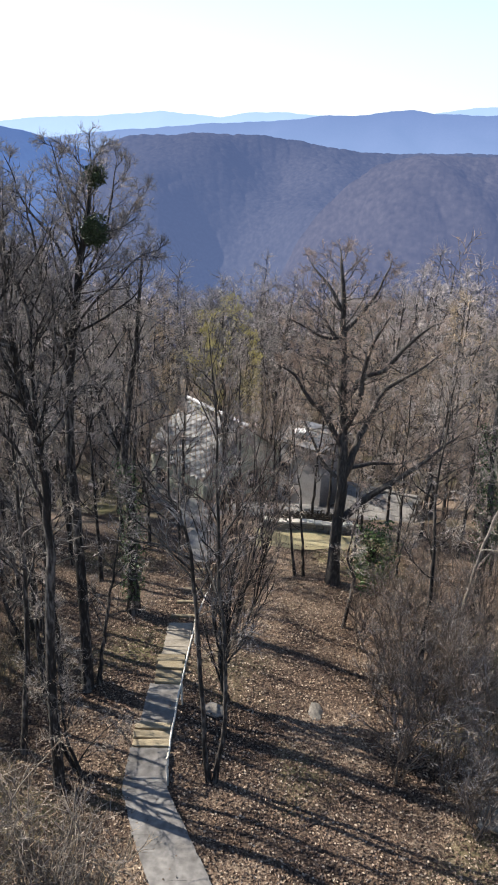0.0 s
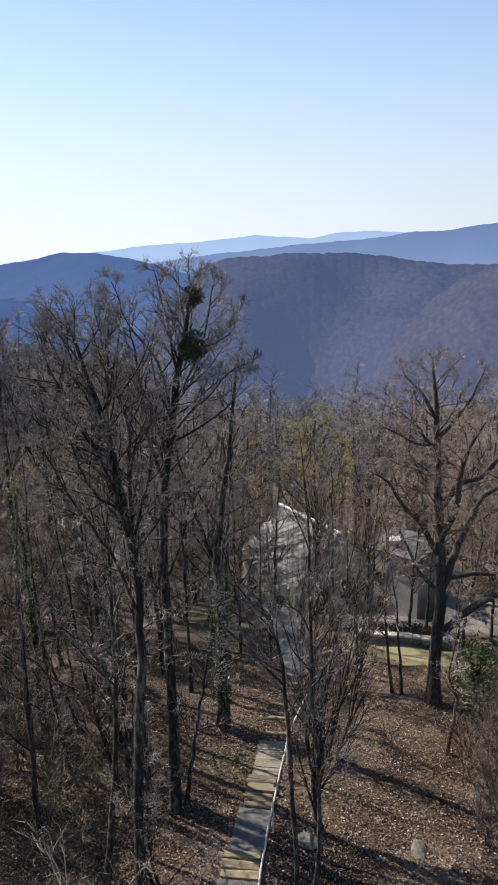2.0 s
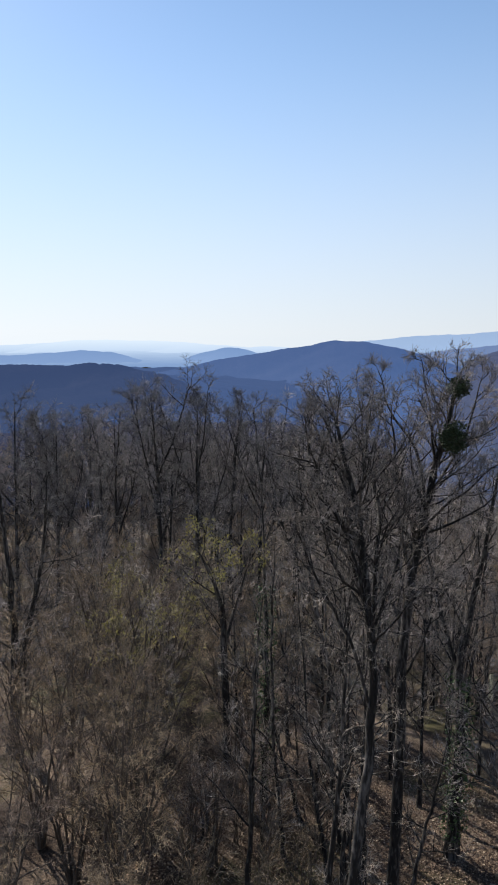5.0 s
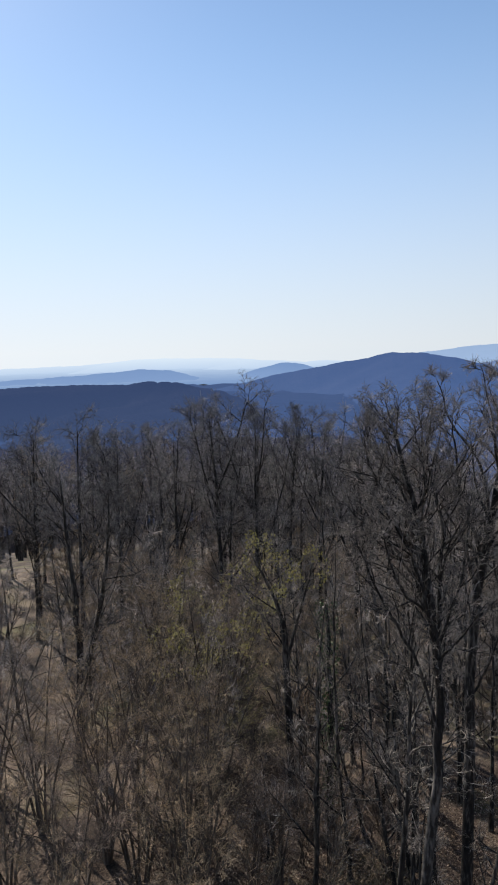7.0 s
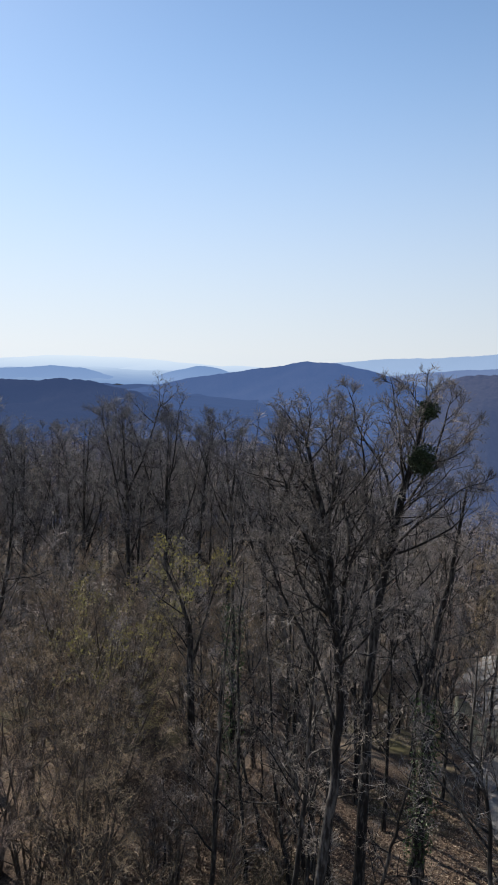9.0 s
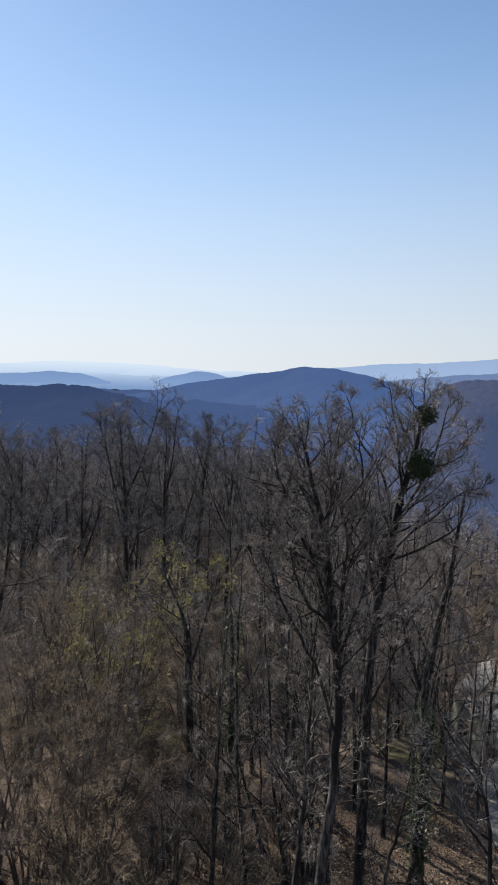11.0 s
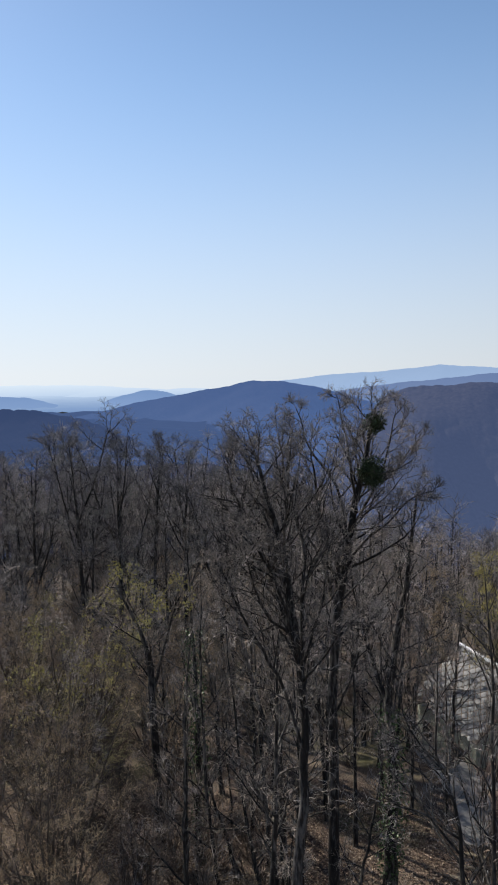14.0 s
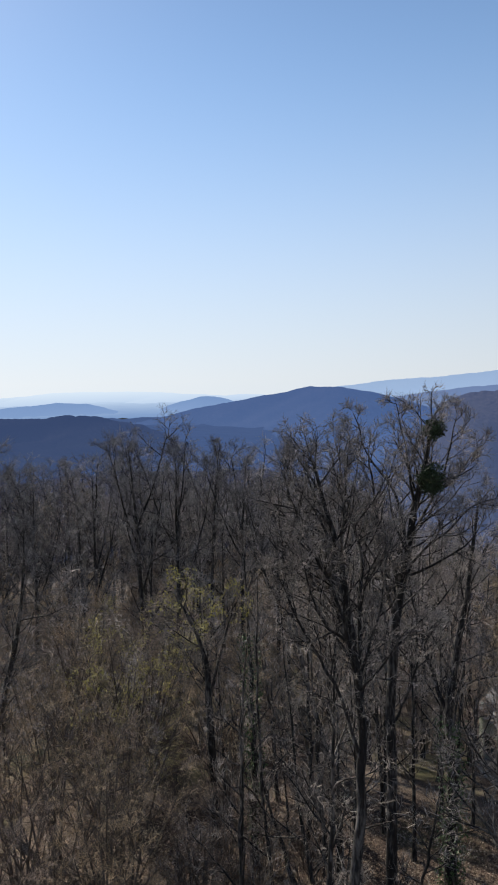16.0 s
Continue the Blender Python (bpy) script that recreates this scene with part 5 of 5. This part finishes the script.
# half-buried timber risers where the leaves cover the path
rngr = np.random.default_rng(33)
for x, y in ((-2.30, 21.75), (-2.16, 22.6), (-2.02, 23.5), (-1.86, 24.4), (-1.70, 25.3)):
    riser = part("riser", box(0.95 + rngr.uniform(-0.08, 0.08), 0.13, 0.22, bevel=0.02, rough=0.02, rng=rngr), PLANK, path)
    riser.matrix_basis = pose(x, y, ground_at(x, y) - 0.13, rngr.uniform(-5, 5), rngr.uniform(-2, 2), rngr.uniform(-5, 5))

# ---------- handrail of peeled poles ----------
def pole(bm_pts, r0, r1, sides=7):
    c = spline(bm_pts, 12)
    c[1:-1] += np.random.default_rng(int(abs(c[0, 1]) * 100)).normal(0, 0.012, (10, 3))
    return tubes(c[None], np.linspace(r0, r1, 12)[None], sides)


rail = thing("handrail", 0, 0, 0, "pale peeled-pole handrail along the path steps", "handrail")
part_mesh("rail", mesh_of("rail", *pole([(-1.92, 13.6, 0.55), (-1.90, 15.0, 0.47), (-1.84, 17.0, 0.26), (-1.70, 20.2, -0.06)], 0.032, 0.026), POLE, True), rail)
part_mesh("rail", mesh_of("rail", *pole([(-1.72, 19.95, 0.0), (-1.5, 21.4, -0.18), (-1.14, 23.3, -0.36)], 0.03, 0.024), POLE, True), rail)
for x, y in ((-1.93, 13.62), (-1.85, 16.7), (-1.72, 20.05), (-1.15, 23.2)):
    zb = ground_at(x, y)
    part_mesh("post", mesh_of("post", *pole([(x, y, zb - 0.1), (x + 0.01, y, zb + 0.5), (x, y, zb + 0.98)], 0.036, 0.03), POLE, True), rail)


# ---------- stones ----------
def stone(name, label, x, y, size, seed):
    rng = np.random.default_rng(seed)
    bm = bmesh.new()
    bmesh.ops.create_icosphere(bm, subdivisions=2, radius=1.0)
    for v in bm.verts:
        q = v.co.copy()
        v.co = Vector((q.x * size[0], q.y * size[1], max(q.z, -0.5) * size[2])) * (1 + 0.45 * noise.noise(q * 1.3 + Vector((seed * 3.7, 0, 0))) + 0.18 * noise.noise(q * 3.5 + Vector((0, seed, 0))))
    me = bpy.data.meshes.new(name)
    bm.to_mesh(me)
    bm.free()
    me.materials.append(STONE)
    ob = new(name, me)
    ob.matrix_basis = pose(x, y, ground_at(x, y) + size[2] * 0.3, 0, 0, float(rng.uniform(0, 180)))
    tagged(ob, label, "stone")


stone("stone", "flat grey stone on the leaf litter", 2.3, 16.6, (0.36, 0.24, 0.13), 1)
stone("stone", "pale boulder half sunk in leaf litter", 6.5, 12.6, (0.42, 0.36, 0.28), 2)
stone("stone", "flat pale stone beside the steps", -0.9, 16.6, (0.42, 0.3, 0.08), 4)


# ---------- houses below the path ----------
def gable_house(name, label, a, b, half, rise, wall_h, wall_mat, overhang=0.25, tile=0.33, rows=9, windows=(), seed=0, cap=STONE, tiles=ROOFTILE, lozenge=0):
    """A house under a ridge from a to b (x, y, z), with eaves half metres to each side and rise metres lower."""
    a, b = Vector(a), Vector(b)
    along = (b - a)
    L = along.length
    yaw = math.degrees(math.atan2(along.y, along.x))
    ob = new(name)
    mid = (a + b) / 2
    eave = mid.z - rise
    foot = eave - wall_h
    ob.matrix_basis = pose(mid.x, mid.y, foot, 0, 0, yaw)
    tagged(ob, label, "house")
    hw = half - overhang
    # walls with real thickness, gables up to the ridge
    bm = bmesh.new()
    w = hw
    l = L / 2 - overhang
    gable = wall_h + rise * (1 - 0.02) - 0.08
    ring = [(-l, -w), (l, -w), (l, w), (-l, w)]
    lo = [bm.verts.new((x, y, 0)) for x, y in ring]
    hi = [bm.verts.new((x, y, wall_h + rise * overhang / half - 0.06)) for x, y in ring]
    g0, g1 = bm.verts.new((-l, 0, gable)), bm.verts.new((l, 0, gable))
    bm.faces.new((lo[0], lo[1], hi[1], hi[0]))
    bm.faces.new((lo[2], lo[3], hi[3], hi[2]))
    bm.faces.new((lo[1], lo[2], hi[2], g1, hi[1]))
    bm.faces.new((lo[3], lo[0], hi[0], g0, hi[3]))
    bm.faces.new((lo[3], lo[2], lo[1], lo[0]))
    bmesh.ops.recalc_face_normals(bm, faces=bm.faces[:])
    wall = part("wall", bm, wall_mat, ob)
    slope = math.hypot(half, rise)
    pitch = math.degrees(math.atan2(rise, half))
    rng = np.random.default_rng(seed)
    for side in (-1, 1):
        roof = part("roof", box(L, slope, 0.10, (0, slope / 2, -0.12)), WOODDARK, ob)
        roof.matrix_basis = pose(0, 0, wall_h + rise, 0, 0, 180 if side < 0 else 0) @ pose(0, 0, 0, -pitch, 0, 0)
        if lozenge:
            # diamond-laid slates over a pale worn underlay
            part("underlay", box(L - 0.04, slope - 0.04, 0.025, (0, slope / 2, -0.065)), ROOFPALE, roof, "pale worn roof underlay")
            d = lozenge / math.sqrt(2)
            me = bpy.data.meshes.new("slate")
            bm = box(lozenge - 0.045, lozenge - 0.045, 0.03, bevel=0.008)
            bm.to_mesh(me)
            bm.free()
            me.materials.append(tiles)
            for r in range(int(slope / d)):
                for c in range(int(L / (2 * d))):
                    x = -L / 2 + d * (2 * c + 1 + r % 2)
                    if x < L / 2 - 0.6 * d:
                        part_mesh("slate", me, roof, at=pose(x, d * (r + 0.85), float(rng.uniform(-0.045, -0.035)), float(rng.uniform(-1.5, 1.5)), float(rng.uniform(-1.5, 1.5)), 45 + float(rng.uniform(-1, 1))))
            continue
        # tiles in overlapping courses
        cols = max(3, int(L / tile))
        dx, dy = L / cols, slope / rows
        bm = box(dx * 0.97, dy * 1.25, 0.035, bevel=0.008)
        me = bpy.data.meshes.new("tile")
        bm.to_mesh(me)
        bm.free()
        me.materials.append(tiles)
        for r in range(rows):
            for c in range(cols):
                x = -L / 2 + dx * (c + 0.5) + (0.25 * dx if r % 2 else -0.25 * dx) * 0.9
                part_mesh("tile", me, roof, at=pose(x, dy * (r + 0.55), 0.0 + float(rng.uniform(-0.006, 0.006)), 3.0, float(rng.uniform(-1.2, 1.2)), float(rng.uniform(-1, 1))))
    part("ridge_cap", box(L + 0.06, 0.24, 0.12, (0, 0, wall_h + rise - 0.02), 0.03), cap, ob, "mortared ridge cap")
    for x, z, sx, sz, face in windows:
        win = part("window", box(sx, 0.10, sz), GLASSDARK, ob)
        if face in "sn":
            win.matrix_basis = pose(x, (-w if face == "s" else w), z)
        else:
            win.matrix_basis = pose((l if face == "e" else -l), x, z, 0, 0, 90)
        for fx, fz, fw, fh in ((0, -0.06, sx + 0.16, 0.07), (0, sz, sx + 0.16, 0.07), (-sx / 2 - 0.035, 0, 0.07, sz), (sx / 2 + 0.035, 0, 0.07, sz), (0, 0, 0.05, sz)):
            part("frame", box(fw, 0.16, fh, (fx, 0, fz), 0.008), WOODDARK, win)
    return ob


gable_house("house", "small grey house with a grey tiled roof and white ridge", (-4.0, 41.9, -0.05), (-0.15, 37.55, -0.05), 3.2, 2.55, 3.1, MOSSY, windows=((-0.6, 1.4, 0.8, 1.0, "e"), (0.8, 1.4, 0.8, 1.0, "e"), (-1.5, 1.0, 0.9, 1.0, "s"), (1.2, 1.0, 0.9, 1.0, "s")), seed=1, cap=LIMEWASH, lozenge=0.36)
gable_house("house", "grey plastered house with small dark windows and a low roof", (2.2, 37.0, 0.42), (4.9, 35.25, 0.36), 1.6, 0.32, 4.6, PLASTER, windows=((-0.9, 2.5, 0.45, 0.7, "s"), (-0.7, 1.2, 0.45, 0.6, "s")), seed=2, rows=6)
gable_house("shed", "low shed with a weathered grey roof", (5.4, 34.3, -1.75), (8.9, 32.9, -2.05), 1.9, 1.2, 1.6, PLASTER, windows=((-0.6, 0.5, 0.5, 0.6, "s"),), seed=3, rows=7, tile=0.45, tiles=ROOFPALE, cap=ROOFPALE)

chimney = thing("chimney", 2.75, 35.75, -0.95, "white chimney with a flat pale cap", "chimney")
part("stack", box(0.42, 0.42, 1.35, bevel=0.015), LIMEWASH, chimney)
part("cap", box(0.66, 0.66, 0.09, (0, 0, 1.42), 0.015), LIMEWASH, chimney)
for sx in (-0.15, 0.15):
    part("cap_support", box(0.08, 0.30, 0.08, (sx, 0, 1.345)), LIMEWASH, chimney)


# ---------- yard: road, retaining wall, dry grass bank ----------
def strip(name, label, category, centre, widths, material, lift, kind="structure"):
    """A band laid on the ground along a centre line."""
    c = spline([(x, y, 0) for x, y in centre], 26)[:, :2]
    w = np.interp(np.linspace(0, 1, 26), np.linspace(0, 1, len(widths)), widths)
    t = unit(np.gradient(c, axis=0))
    nrm = np.stack([-t[:, 1], t[:, 0]], 1)
    cols = np.linspace(-0.5, 0.5, 7)
    p = c[:, None] + nrm[:, None] * (cols[None, :, None] * w[:, None, None])
    z = ground_z(p[..., 0], p[..., 1]) + lift
    v = np.concatenate([p, z[..., None]], -1).reshape(-1, 3)
    i, j = np.meshgrid(np.arange(25), np.arange(6), indexing="ij")
    a = i * 7 + j
    tris = np.concatenate([np.stack([a, a + 7, a + 1], -1).reshape(-1, 3), np.stack([a + 1, a + 7, a + 8], -1).reshape(-1, 3)])
    tagged(new(name, mesh_of(name, v, tris, material, True)), label, category, kind=kind)


strip("road", "pale worn asphalt lane running down past the houses", "road", [(-1.65, 25.9), (-2.3, 29.5), (-3.7, 34.5), (-5.2, 39.0), (-5.8, 47.0)], [1.15, 1.6, 2.4, 2.4, 2.2], ASPHALT, 0.09)
strip("pavement_yard", "worn asphalt yard in front of the houses", "yard", [(-3.0, 32.5), (1.0, 34.0), (5.5, 33.4)], [2.6, 3.2, 2.0], ASPHALT, 0.07)
strip("grass_bank", "dry ochre grass bank below the garden wall", "grass", [(0.4, 28.3), (2.6, 28.4), (5.2, 28.2)], [1.7, 2.0, 1.5], GRASS, 0.05)

retaining = tagged(new("wall_garden"), "low garden wall topped with pale coping stones", "wall", kind="structure")
rngw = np.random.default_rng(91)
for i in range(12):
    x = 0.85 + 0.37 * i
    z = ground_at(x, 29.5)
    ob = part("coping_stone", box(0.355, 0.34, 0.10, bevel=0.015, rough=0.01, rng=rngw), COPING, retaining)
    ob.matrix_basis = pose(x, 29.5, z + 0.42, 0, 0, float(rngw.uniform(-2, 2)))
    for c in range(2):
        ob = part("stone_block", box(0.355, 0.30, 0.21, bevel=0.02, rough=0.015, rng=rngw), STONE, retaining)
        ob.matrix_basis = pose(x + (0.06 if c else -0.06), 29.5, z - 0.02 + 0.215 * c)

leaf_ball("hedge", "low dark brown dry hedge behind the garden wall", "hedge", 2.9, 30.4, ground_at(2.9, 30.4) + 0.3, (2.3, 0.45, 0.55), 5200, 0.06, HEDGE, 88, 1.4)


# ---------- leaf litter and grass, past counting ----------
def litter():
    rng = np.random.default_rng(5)
    n = 160000
    az, r = np.radians(rng.uniform(-44, 34, n)), np.sqrt(rng.uniform(9.0 ** 2, 28.0 ** 2, n))
    x, y = r * np.sin(az), r * np.cos(az)
    mid = np.interp(y, [9.0, 10.7, 11.95, 13.35, 14.5, 17.4, 21.3, 24.2, 28.0], [-0.4, -1.33, -1.9, -2.5, -2.57, -2.46, -2.3, -1.8, -2.3])
    keep = (np.abs(x - mid) > rng.uniform(0.42, 0.72, n)) | (rng.uniform(0, 1, n) < np.where(y > 21.3, 0.75, 0.05))
    x, y = x[keep], y[keep]
    p = np.stack([x, y, ground_z(x, y) + rng.uniform(0.01, 0.05, len(x))], 1)
    d = np.stack([rng.normal(size=len(x)), rng.normal(size=len(x)), rng.normal(0, 0.25, len(x))], 1)
    d = unit(d)
    s = unit(np.cross(d, np.array([0, 0, 1.0]) + rng.normal(0, 0.25, d.shape)))
    up = np.cross(s, d)
    L = rng.uniform(0.035, 0.098, len(x))[:, None]
    v = np.stack([p, p + d * L * 0.5 + s * L * 0.36 + up * L * 0.2, p + d * L, p + d * L * 0.5 - s * L * 0.36 + up * L * 0.2], 1).reshape(-1, 3)
    f = np.array([(0, 1, 2), (0, 2, 3)])
    tris = (f[None] + (np.arange(len(x)) * 4)[:, None, None]).reshape(-1, 3)
    tagged(new("leaf_litter", mesh_of("leaf_litter", v, tris, LEAF)), "curled brown and tan dead leaves on the ground", "leaves", kind="stuff")


litter()
